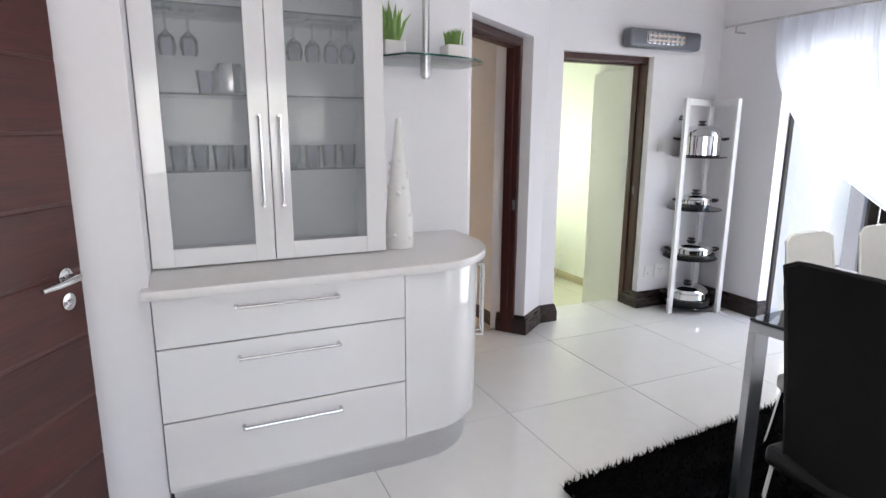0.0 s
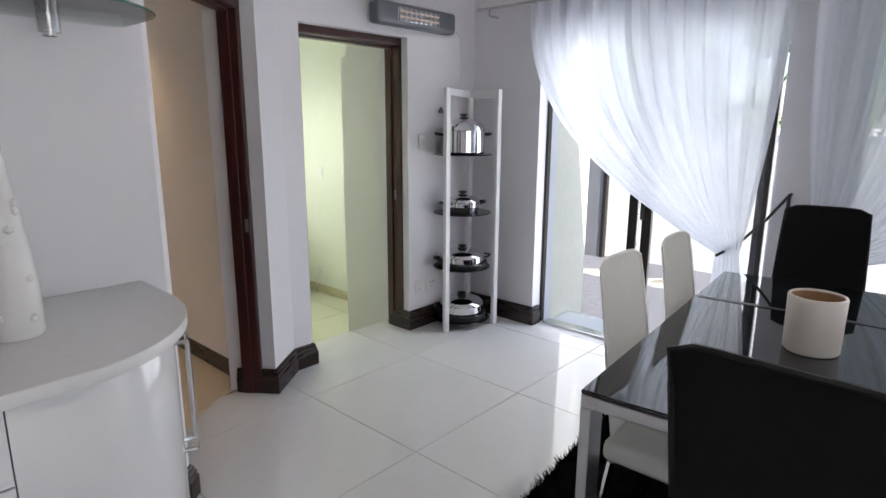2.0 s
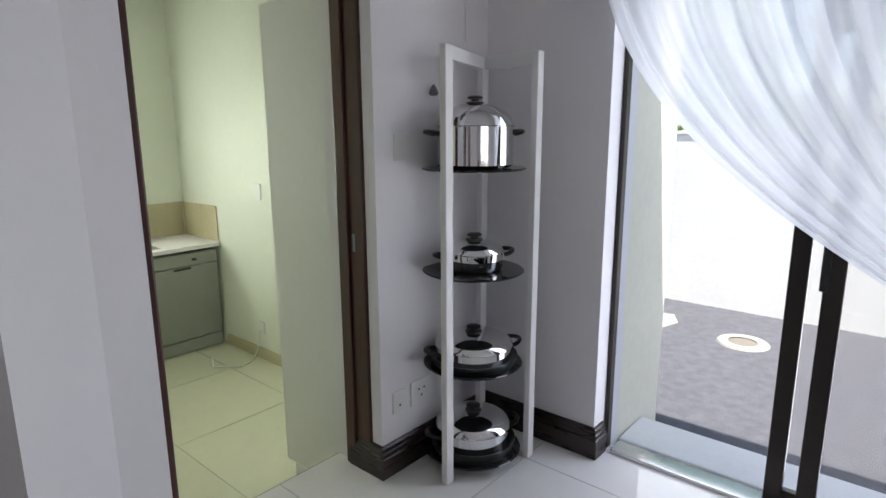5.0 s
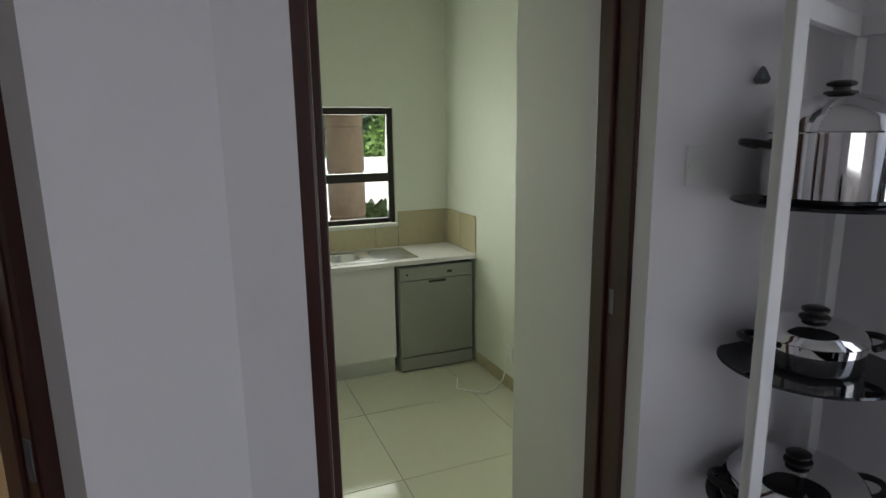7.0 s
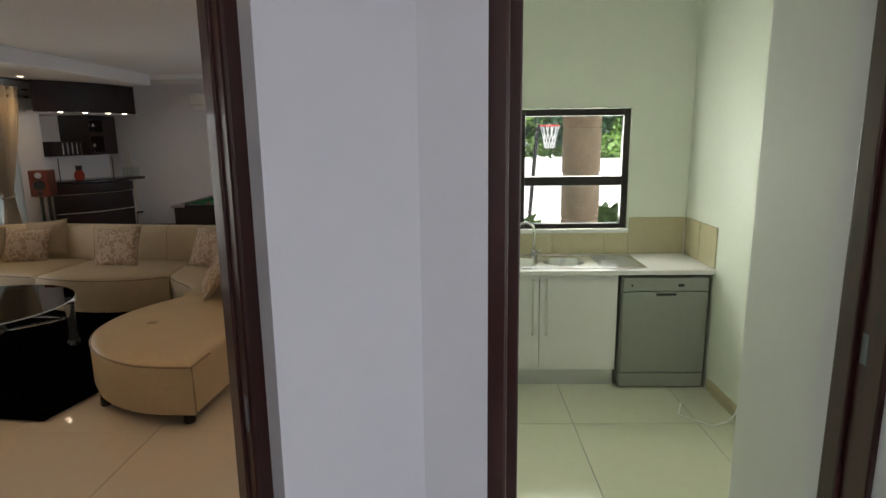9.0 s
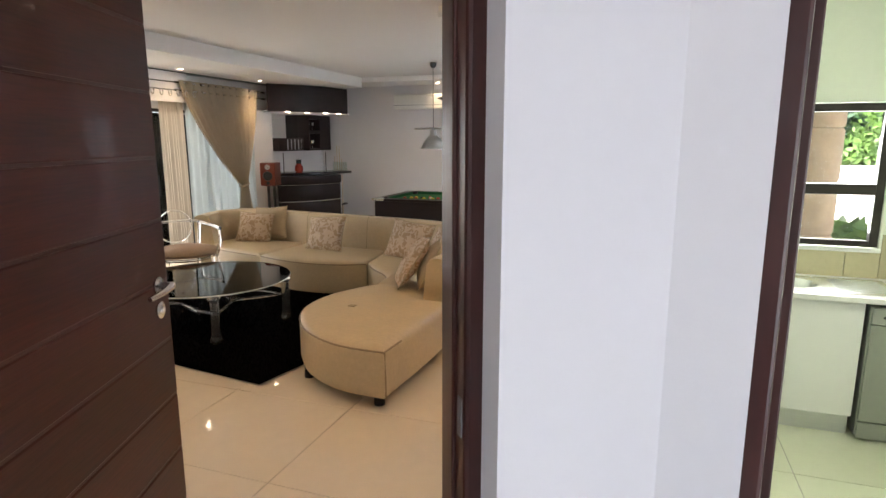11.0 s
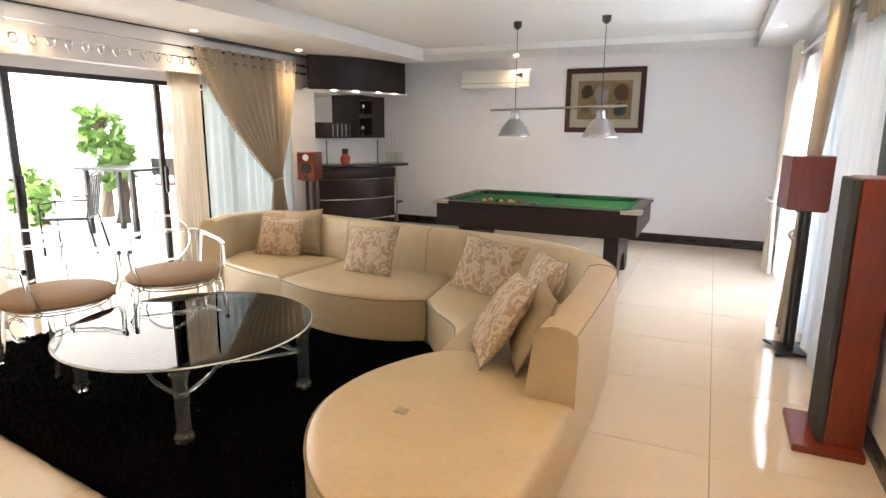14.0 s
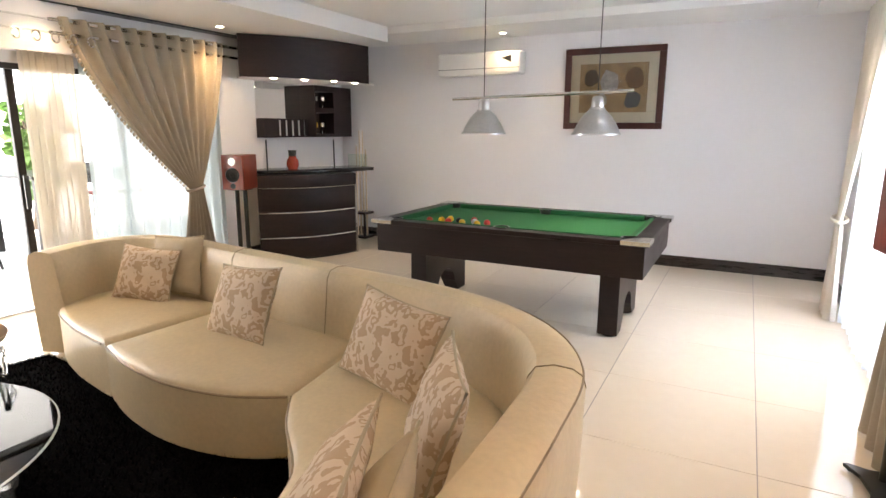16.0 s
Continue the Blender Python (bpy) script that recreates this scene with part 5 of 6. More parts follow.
def clear_chair(at):
    t = thing("acrylic_chair", "clear acrylic armchair with a tan woven seat pad", "chair", at, "clear chairs by the coffee table")
    part("seat_pad", lathe([(0, 0.40), (0.24, 0.402), (0.315, 0.415), (0.325, 0.438), (0.305, 0.462), (0.23, 0.48), (0, 0.49)], 36), MESHSEAT, t, "tan woven seat pad", smooth=True)
    part("seat_ring", tube([(0.27 * math.cos(k * 0.2618), 0.27 * math.sin(k * 0.2618), 0.385) for k in range(24)], 0.014, 8, closed=True), ACRYLIC, t, smooth=True)
    for s in (-1, 1):
        part("leg", tube([(0.22, s * 0.2, 0.385), (0.24, s * 0.21, 0.2), (0.24, s * 0.21, 0.01)], 0.019, 10), ACRYLIC, t, "clear acrylic leg", smooth=True)
        part("leg", tube([(-0.2, s * 0.2, 0.385), (-0.25, s * 0.21, 0.2), (-0.29, s * 0.22, 0.01)], 0.019, 10), ACRYLIC, t, "clear acrylic leg", smooth=True)
        part("arm_post", tube([(0.2, s * 0.25, 0.39), (0.2, s * 0.29, 0.52), (0.18, s * 0.3, 0.66)], 0.016, 10), ACRYLIC, t, "clear acrylic arm post", smooth=True)
        part("arm", tube([(0.2, s * 0.3, 0.665), (0.0, s * 0.31, 0.67), (-0.27, s * 0.25, 0.69)], 0.017, 10), ACRYLIC, t, "clear acrylic arm", smooth=True)
        part("scroll", tube([(0.05 + 0.09 * math.cos(k * 0.4), s * 0.29, 0.30 + 0.07 * math.sin(k * 0.4)) for k in range(14)], 0.010, 8), ACRYLIC, t, smooth=True)
    part("back_loop", tube([(-0.27, 0.17 * math.cos(k * 0.2618), 0.66 + 0.17 * math.sin(k * 0.2618)) for k in range(24)], 0.008, 8, closed=True), ACRYLIC, t, "thin clear acrylic hoop", smooth=True)
    part("back_rail", tube([(-0.27, 0.25 * math.cos(k * 0.2618), 0.69 + 0.025 * math.sin(k * 0.2618)) for k in range(13)], 0.015, 10), ACRYLIC, t, "clear acrylic back rail", smooth=True)
    for s in (-1, 1):
        part("back_post", tube([(-0.24, s * 0.22, 0.385), (-0.27, s * 0.24, 0.55), (-0.27, s * 0.25, 0.69)], 0.016, 10), ACRYLIC, t, "clear acrylic back post", smooth=True)
    return t


clear_chair(pose(-2.22, 6.62, LF + 0.014, 0, 0, -30))
clear_chair(pose(-2.42, 5.9, LF + 0.014, 0, 0, 2))

# ---- lounge: pool table and lamp ----
PX0, PX1, PY0, PY1, PT = -1.36, 0.71, 9.19, 10.5, 0.605
pt = thing("pool_table", "dark wood pool table with green cloth", "pool table")
for a in ((PX0, PY0, PX1, PY0 + 0.11), (PX0, PY1 - 0.11, PX1, PY1), (PX0, PY0 + 0.11, PX0 + 0.11, PY1 - 0.11), (PX1 - 0.11, PY0 + 0.11, PX1, PY1 - 0.11)):
    part("rail", box(*a[:2], PT - 0.035, *a[2:], PT, 0.006), ESPRESSO, pt, "dark wood top rail")
for a in ((PX0 + 0.02, PY0 + 0.02, PX1 - 0.02, PY0 + 0.05), (PX0 + 0.02, PY1 - 0.05, PX1 - 0.02, PY1 - 0.02), (PX0 + 0.02, PY0 + 0.05, PX0 + 0.05, PY1 - 0.05), (PX1 - 0.05, PY0 + 0.05, PX1 - 0.02, PY1 - 0.05)):
    part("side_panel", box(*a[:2], PT - 0.25, *a[2:], PT - 0.036, 0.003), ESPRESSO, pt)
part("bed", box(PX0 + 0.05, PY0 + 0.05, PT - 0.09, PX1 - 0.05, PY1 - 0.05, PT - 0.036), BAIZE, pt, "green cloth playing bed")
for a in ((PX0 + 0.2, PY0 + 0.11, PX1 - 0.2, PY0 + 0.15), (PX0 + 0.2, PY1 - 0.15, PX1 - 0.2, PY1 - 0.11), (PX0 + 0.11, PY0 + 0.2, PX0 + 0.15, PY1 - 0.2), (PX1 - 0.15, PY0 + 0.2, PX1 - 0.11, PY1 - 0.2)):
    part("cushion_rail", box(*a[:2], PT - 0.034, *a[2:], PT + 0.004, 0.008), BAIZE_CUSH, pt, "green cloth cushion")
for x in (PX0 + 0.13, (PX0 + PX1) / 2, PX1 - 0.13):
    for y, s in ((PY0 + 0.12, 1), (PY1 - 0.12, -1)):
        part("pocket", lathe([(0.055, PT - 0.030), (0.062, PT + 0.006), (0.05, PT + 0.006), (0.045, PT - 0.08), (0, PT - 0.09)], 20, m=Matrix.Translation((x, y, 0))), BLACKPL, pt, "black pocket liner", smooth=True)
for x in (PX0, PX1):
    for y in (PY0, PY1):
        sx, sy = (1 if x == PX0 else -1), (1 if y == PY0 else -1)
        part("corner_cap", prism([(x - sx * 0.012, y - sy * 0.012), (x + sx * 0.17, y - sy * 0.012), (x + sx * 0.15, y + sy * 0.07), (x + sx * 0.07, y + sy * 0.15), (x - sx * 0.012, y + sy * 0.17)], PT - 0.028, PT + 0.006, 0.005), STEEL, pt, "satin metal corner cap")
for xa, xb in ((-1.20, -1.06), (0.36, 0.50)):
    arch = [(9.50, LF + 0.02), (9.64, LF + 0.02)] + [(9.88 + 0.16 * math.cos(radians(180 - q)), LF + 0.12 + 0.14 * math.sin(radians(q))) for q in range(0, 181, 18)] + [(10.12, LF + 0.02), (10.26, LF + 0.02), (10.26, PT - 0.2), (9.50, PT - 0.2)]
    b = bmesh.new()
    f = b.faces.new([b.verts.new((xa, y, z)) for y, z in arch])
    r_ = bmesh.ops.extrude_face_region(b, geom=[f])
    bmesh.ops.translate(b, vec=(xb - xa, 0, 0), verts=[g for g in r_["geom"] if isinstance(g, bmesh.types.BMVert)])
    lg = part("leg_panel", b, ESPRESSO, pt, "dark wood leg panel with an arched foot")
    for y in (9.57, 10.19):
        part("foot", lathe([(0, 0), (0.05, 0), (0.05, 0.019), (0, 0.019)], 16, m=Matrix.Translation(((xa + xb) / 2, y, LF + 0.001))), BLACKPL, lg)
part("stretcher_box", box(-1.05, 9.72, PT - 0.36, 0.35, 10.05, PT - 0.255), ESPRESSO, pt)
ball = None
for i, (x, y, m_) in enumerate([(-0.98, 9.42, RED), (-0.9, 9.47, YELLOW), (-0.82, 9.43, RED), (-0.76, 9.5, BLACKPL), (-0.7, 9.43, YELLOW), (-0.62, 9.49, PLASTICWHITE), (-0.57, 9.42, YELLOW), (-0.52, 9.5, RED), (-0.86, 9.55, YELLOW), (-0.66, 9.57, RED)]):
    bb = bmesh.new()
    bmesh.ops.create_uvsphere(bb, u_segments=16, v_segments=10, radius=0.026)
    o = part("pool_ball", bb, m_, smooth=True)
    o.matrix_world = Matrix.Translation((x, y, PT - 0.0095))
    tagged(o, {"red_plastic": "glossy red pool ball on the green cloth", "yellow_paint": "glossy yellow pool ball on the green cloth"}.get(m_.name, "glossy pool ball on the green cloth"), "pool ball", "balls on the pool table")

lamp = thing("pool_lamp", "twin brushed aluminium pendant lamp hanging over the pool table", "pendant lamp")
part("bar", tube([(-1.0, 9.86, 1.545), (0.45, 9.83, 1.575)], 0.013, 10), STEEL, lamp, "thin steel cross bar", smooth=True)
for x in (-0.715, 0.195):
    part("cord", tube([(x, 9.85, 1.5), (x, 9.85, LC)], 0.004, 6), BLACKPL, lamp)
    part("ceiling_cup", lathe([(0, LC - 0.002), (0.045, LC - 0.002), (0.042, LC - 0.05), (0.02, LC - 0.075), (0, LC - 0.078)], 18, m=Matrix.Translation((x, 9.85, 0))), BLACKPL, lamp, "black ceiling cup", smooth=True)
    part("shade", lathe([(0.012, 1.545), (0.03, 1.54), (0.043, 1.525), (0.046, 1.50), (0.046, 1.462), (0.056, 1.458), (0.058, 1.446), (0.078, 1.43), (0.108, 1.395), (0.138, 1.35), (0.160, 1.305), (0.170, 1.28), (0.181, 1.272), (0.181, 1.262), (0.166, 1.27), (0.155, 1.302), (0.133, 1.346), (0.10, 1.39), (0.05, 1.435), (0.0, 1.44)], 36, m=Matrix.Translation((x, 9.85, 0))), mat("brushed_shade", (0.5, 0.5, 0.51), 0.3, 1.0, var=0.1, scale=6), lamp, "brushed aluminium cone shade", smooth=True)

part("bulb", lathe([(0, 1.355), (0.02, 1.36), (0.03, 1.38), (0.02, 1.405), (0.014, 1.43), (0, 1.432)], 14, m=Matrix.Translation((0.195, 9.85, 0))), LAMPGLOW, lamp, "lit bulb inside the shade", smooth=True)
spot_lamp("pool_lamp_beam", (0.195, 9.85, 1.345), 2.2, WARM, 75, 0.9)

# ---- lounge: bar ----


def bow(p0, p1, bulge, n=16):
    p0, p1 = Vector(p0), Vector(p1)
    d = (p1 - p0)
    nrm = Vector((d.y, -d.x)).normalized()
    return [tuple(p0 + d * (k / n) + nrm * bulge * math.sin(math.pi * k / n)) for k in range(n + 1)]


bar = thing("bar_counter", "curved dark wood home bar with steel trim strips", "bar")
front = bow((-3.55, 10.16), (-2.92, 11.10), 0.13)
zs = [LF + 0.02, 0.09, 0.375, 0.655, 0.80]
for i, (za, zb) in enumerate(zip(zs, zs[1:])):
    o_ = 0.05 if i == 3 else 0.0
    fr = [(x + o_ * 0.8, y - o_ * 0.55) for x, y in front]
    part("front_panel", prism(fr + [(-3.22, 11.3), (-3.8, 10.5)], za + 0.006, zb - 0.006, 0.002), ESPRESSO, bar, "curved espresso wood panel", smooth=True)
    if i:
        part("trim_strip", tube([(x + 0.004, y - 0.003, za) for x, y in front], 0.008, 6), STEEL, bar, "thin steel strip", smooth=True)
part("core", prism([(x - 0.02, y + 0.015) for x, y in front] + [(-3.24, 11.28), (-3.78, 10.5)], LF, 0.80), BLACKPL, bar)
part("end_post", box(-2.935, 11.09, LF, -2.91, 11.13, 0.655), STEEL, bar)
(part("bar_top", prism(bow((-3.70, 10.08), (-2.86, 11.42), 0.18, 20) + [(-3.2, 11.62), (-3.83, 10.6)], 0.806, 0.845, 0.006), mat("black_stone", (0.012, 0.011, 0.012), 0.12, var=0.3), bar, "polished black bar top with a curved front", smooth=True))
can = thing("bar_canopy", "curved dark wood canopy over the bar with small downlights", "canopy")
cf = bow((-3.56, 10.02), (-2.91, 11.43), 0.16)
part("fascia", prism(cf + [(x - 0.03, y + 0.02) for x, y in cf[::-1]], 1.835, 2.262), ESPRESSO, can, "curved espresso wood fascia", smooth=True)
part("soffit", prism([(x - 0.031, y + 0.021) for x, y in cf] + [(-3.05, 11.75), (-3.845, 11.2), (-3.845, 10.25)], 1.84, 1.86), CEIL, can, "white soffit board")
for x, y in ((-3.45, 10.4), (-3.28, 10.7), (-3.1, 11.0), (-3.02, 11.3)):
    part("downlight", lathe([(0, 1.838), (0.022, 1.838), (0.03, 1.834), (0.03, 1.839), (0, 1.8395)], 14, m=Matrix.Translation((x, y, 0))), LAMPGLOW, can, "small lit downlight")
sh = thing("bar_shelf_unit", "dark wood bar wall unit with niches and a mirror", "shelf unit")
part("carcass", box(-3.848, 11.62, 1.20, -3.60, 12.0, 1.83, 0.003), ESPRESSO, sh)
for z0, z1 in ((1.20, 1.24), (1.50, 1.56), (1.76, 1.83)):
    part("shelf", box(-3.848, 11.27, z0, -3.60, 11.62, z1, 0.002), ESPRESSO, sh)
part("divider", box(-3.848, 11.25, 1.20, -3.60, 11.275, 1.83, 0.002), ESPRESSO, sh)
part("back_panel", box(-3.848, 11.275, 1.24, -3.838, 11.62, 1.76), ESPRESSO, sh)
part("mirror", box(-3.848, 10.50, 1.42, -3.842, 11.25, 1.83), MIRROR, sh, "wall mirror panel")
part("bottle_rail", box(-3.848, 10.50, 1.20, -3.72, 11.25, 1.42, 0.003), ESPRESSO, sh)
for i in range(5):
    part("bottle_clip", box(-3.718, 10.72 + i * 0.11, 1.22, -3.705, 10.75 + i * 0.11, 1.40, 0.003), CHROME, sh, "vertical chrome bar")
for i, (y, z, m_) in enumerate([(11.36, 1.24, YELLOW), (11.5, 1.24, CHROME), (11.38, 1.56, CHROME), (11.52, 1.56, CHROME)]):
    o = part("goblet", lathe([(0, 0), (0.03, 0), (0.006, 0.01), (0.006, 0.05), (0.035, 0.09), (0.032, 0.14), (0.03, 0.14), (0, 0.08)], 16, m=Matrix.Translation((-3.70, y, z))), m_, smooth=True)
    tagged(o, "gold goblet in a bar niche" if m_ is YELLOW else "silver goblet in a bar niche", "goblet")
jar = thing("red_vase", "red and black glazed jar standing on the bar top", "vase", Matrix.Translation((-3.42, 10.6, 0.846)))
part("body", lathe([(0, 0), (0.05, 0), (0.07, 0.04), (0.065, 0.10), (0.04, 0.14), (0.045, 0.15), (0, 0.15)], 24), TERRAC, jar, smooth=True)
part("neck", lathe([(0.0, 0.15), (0.042, 0.151), (0.045, 0.2), (0.05, 0.215), (0, 0.215)], 20), BLACKPL, jar, smooth=True)
for x, y in ((-3.5, 10.28), (-3.12, 10.98)):
    o = part("bar_post", tube([(x, y, 0.846), (x, y, 1.18)], 0.008, 8), BLACKPL)
    tagged(o, "thin black upright rod on the bar top", "rod")
gp = part("bar_glass_panel", box(-3.2, 11.36, 0.846, -2.92, 11.366, 1.0), GLASSG)
tagged(gp, "low clear glass screen on the bar top", "glass panel")
cue = thing("cue_rack", "dark wood floor rack holding pool cues", "cue rack", Matrix.Translation((-3.42, 11.96, LF)))
part("base", box(-0.11, -0.11, 0.001, 0.11, 0.11, 0.03, 0.004), ESPRESSO, cue)
part("collar", box(-0.11, -0.11, 0.33, 0.11, 0.11, 0.36, 0.004), ESPRESSO, cue)
for s in (-0.09, 0.09):
    part("upright", box(s - 0.012, -0.1, 0.03, s + 0.012, -0.08, 0.33), ESPRESSO, cue)
for i, (dx, ht) in enumerate(((-0.07, 1.25), (-0.025, 1.45), (0.02, 1.45), (0.06, 1.2))):
    part("cue", tube([(dx, 0.01 * i - 0.02, 0.032), (dx, 0.01 * i - 0.02, 0.45), (dx, 0.01 * i - 0.02, ht)], [0.014, 0.011, 0.006], 8), mat("cue_maple", (0.62, 0.5, 0.36), 0.3), cue, "pale maple cue", smooth=True)

# ---- lounge: speakers ----


def speaker_stand(at, z_top, yaw, label, stand_label):
    st = thing("speaker_stand", stand_label, "speaker stand", at)
    h_ = z_top
    part("base_plate", prism([(-0.15, -0.12), (-0.12, -0.1), (-0.06, -0.085), (0.06, -0.085), (0.12, -0.1), (0.15, -0.12), (0.155, -0.1), (0.12, -0.03), (0.12, 0.03), (0.155, 0.1), (0.15, 0.12), (0.06, 0.085), (-0.06, 0.085), (-0.15, 0.12), (-0.155, 0.1), (-0.12, 0.03), (-0.12, -0.03), (-0.155, -0.1)], 0.012, 0.03, 0.003), BLACKPL, st, "black waisted base plate")
    for x in (-0.13, 0.13):
        for y in (-0.1, 0.1):
            part("spike", lathe([(0, 0), (0.012, 0.012), (0, 0.013)], 10, m=Matrix.Translation((x, y, 0.0))), BLACKPL, st)
    for x in (-0.045, 0.045):
        part("column", tube([(x, 0, 0.03), (x, 0, h_ - 0.01)], 0.022, 14), BLACKPL, st, "black tube column", smooth=True)
    part("top_plate", box(-0.09, -0.09, h_ - 0.01, 0.09, 0.09, h_), BLACKPL, st)
    sp_ = thing("loudspeaker", label, "loudspeaker", at @ Matrix.Translation((0, 0, h_)))
    part("cabinet", box(-0.115, -0.15, 0.001, 0.115, 0.15, 0.35, 0.006), CHERRY, sp_, "cherry wood cabinet")
    part("woofer", lathe([(0, 0.004), (0.02, 0.012), (0.03, 0.006), (0.055, 0.014), (0.066, 0.016), (0.072, 0.008), (0.074, 0), (0, 0)], 28, m=pose(0, -0.15, 0.15, 90, 0, 0)), BLACKPL, sp_, "black woofer cone", smooth=True)
    part("tweeter_plate", lathe([(0, 0.007), (0.014, 0.008), (0.018, 0.004), (0.04, 0.004), (0.042, 0), (0, 0)], 24, m=pose(0, -0.15, 0.285, 90, 0, 0)), STEEL, sp_, "silver tweeter", smooth=True)
    part("port", lathe([(0, 0.001), (0.022, 0.001), (0.028, 0.005), (0.03, 0), (0, 0)], 20, m=pose(0, -0.15, 0.04, 90, 0, 0)), BLACKPL, sp_, smooth=True)
    return st


speaker_stand(pose(-3.42, 9.80, LF, 0, 0, 18), 0.86, 0, "small cherry wood bookshelf loudspeaker on a stand by the bar", "black twin-column speaker stand beside the bar")
speaker_stand(pose(1.86, 8.18, LF, 0, 0, 100), 1.0, 0, "small cherry wood bookshelf loudspeaker on a stand near the side door", "black twin-column speaker stand near the side door")
tw = thing("tower_speaker", "tall cherry wood tower loudspeaker with a dark front on a plinth", "loudspeaker")
part("plinth", box(1.735, 6.70, LF + 0.001, 2.03, 7.12, LF + 0.04, 0.006), CHERRY, tw, "cherry wood plinth board")
part("cabinet", box(1.87, 6.76, LF + 0.04, 2.025, 7.04, 1.13, 0.006), CHERRY, tw, "cherry wood cabinet")
part("grille", box(1.835, 6.765, LF + 0.045, 1.868, 7.035, 1.125, 0.008), mat("grey_grille_cloth", (0.05, 0.052, 0.06), 0.7, bump=0.3, bscale=500), tw, "dark grey grille cloth")

# ---- lounge: walls ----
wf = thing("wall_shelf", "orange varnished wooden wall frame with a ledge", "wall frame")
for y in (5.42, 5.92):
    part("upright", box(1.94, y, 0.93, 2.058, y + 0.1, 2.2, 0.008), ORANGEWOOD, wf)
part("ledge", box(1.90, 5.37, 0.99, 2.058, 6.06, 1.06, 0.01), ORANGEWOOD, wf)
part("top_rail", box(1.94, 5.52, 2.1, 2.058, 5.92, 2.2, 0.008), ORANGEWOOD, wf)
part("mirror", box(2.04, 5.52, 1.06, 2.056, 5.92, 2.1), MIRROR, wf, "mirror in the wooden frame")
pic = thing("picture", "framed wild animal print in dark wood with a cream mount", "picture")
PXa, PXb, PZa, PZb, PYw = -0.70, 0.37, 1.31, 2.18, LN - 0.002
for a in ((PXa, PZa, PXb, PZa + 0.07), (PXa, PZb - 0.07, PXb, PZb), (PXa, PZa + 0.07, PXa + 0.07, PZb - 0.07), (PXb - 0.07, PZa + 0.07, PXb, PZb - 0.07)):
    part("frame_bar", box(a[0], PYw - 0.035, a[1], a[2], PYw, a[3], 0.006), MAHOG, pic, "dark mahogany frame")
part("mount", box(PXa + 0.07, PYw - 0.02, PZa + 0.07, PXb - 0.07, PYw - 0.015, PZb - 0.07), PAPER, pic, "cream mount board")
part("print", box(PXa + 0.17, PYw - 0.023, PZa + 0.18, PXb - 0.17, PYw - 0.0205, PZb - 0.17), BROWNPIC, pic, "brown print")
rnd = random.Random(2)
for cx_, cz_, w_, h_, col in ((-0.40, 1.86, 0.17, 0.2, (0.07, 0.04, 0.02)), (-0.2, 1.82, 0.2, 0.26, (0.5, 0.48, 0.47)), (0.06, 1.84, 0.2, 0.24, (0.16, 0.08, 0.03)), (-0.28, 1.62, 0.12, 0.16, (0.46, 0.43, 0.4)), (0.05, 1.62, 0.2, 0.2, (0.08, 0.09, 0.11)), (-0.42, 1.62, 0.12, 0.14, (0.3, 0.2, 0.1))):
    pts = [(cx_ + w_ / 2 * math.cos(k * 0.5236) * rnd.uniform(0.8, 1.1), cz_ + h_ / 2 * math.sin(k * 0.5236) * rnd.uniform(0.8, 1.1)) for k in range(12)]
    b = bmesh.new()
    b.faces.new([b.verts.new((x, PYw - 0.0245, z)) for x, z in pts])
    part("painted_animal", b, mat("print_ink", col, 0.7, var=0.5, scale=25), pic)
part("pane", box(PXa + 0.07, PYw - 0.03, PZa + 0.07, PXb - 0.07, PYw - 0.028, PZb - 0.07), GLASS, pic)
ac = thing("air_conditioner", "white split air conditioner unit high on the wall", "air conditioner", Matrix.Translation((-1.71, LN, 2.06)))
part("body", box(-0.53, -0.2, -0.13, 0.53, -0.002, 0.13, 0.03, seg=4), PLASTICWHITE, ac, smooth=True)
part("louvre", box(-0.48, -0.195, -0.128, 0.42, -0.05, -0.118), PLASTICWHITE, ac)
part("front_seam", box(-0.52, -0.2015, -0.062, 0.52, -0.199, -0.056), GREYHEAT, ac)
part("badge", prism([(0.30, 0.05), (0.42, 0.0), (0.42, 0.08)], -0.0, 0.003, m=pose(0, -0.2, 0, 90, 0, 0)), BLACKPL, ac, "dark triangular sticker")

# ---- downlights ----


def downlight(x, y, z, watts, col, group):
    t = thing("downlight", "round recessed ceiling downlight switched on", "downlight", Matrix.Translation((x, y, z)), group)
    part("ring", lathe([(0.032, -0.002), (0.045, -0.006), (0.048, -0.001), (0.048, 0.0)], 22), PLASTICWHITE, t, smooth=True)
    part("bulb", lathe([(0, -0.003), (0.031, -0.003), (0.032, -0.001), (0, -0.001)], 18), LAMPGLOW, t, "glowing bulb")
    spot_lamp("downlight_beam", (x, y, z - 0.012), watts, col, 120, 0.9)


for x, y in ((-3.5, 6.6), (-3.5, 8.15), (-3.45, 9.7), (1.72, 4.6), (1.70, 6.3), (1.70, 8.3), (1.72, 10.0), (-3.4, 4.6)):
    downlight(x, y, LB, 10, WARM, "downlights in the lounge bulkhead")
for x, y in ((0.0, 4.4), (-1.6, 4.2)):
    downlight(x, y, LC, 12, WARM, "downlights in the lounge ceiling")
downlight(-1.35, 11.8, 2.36, 5, WARM, "downlight by the air conditioner")
for x, y in ((0.1, 0.2), (2.3, 0.4), (1.2, -1.6)):
    downlight(x, y, DC, 10.5, (1, 0.93, 0.86), "downlights in the dining ceiling")
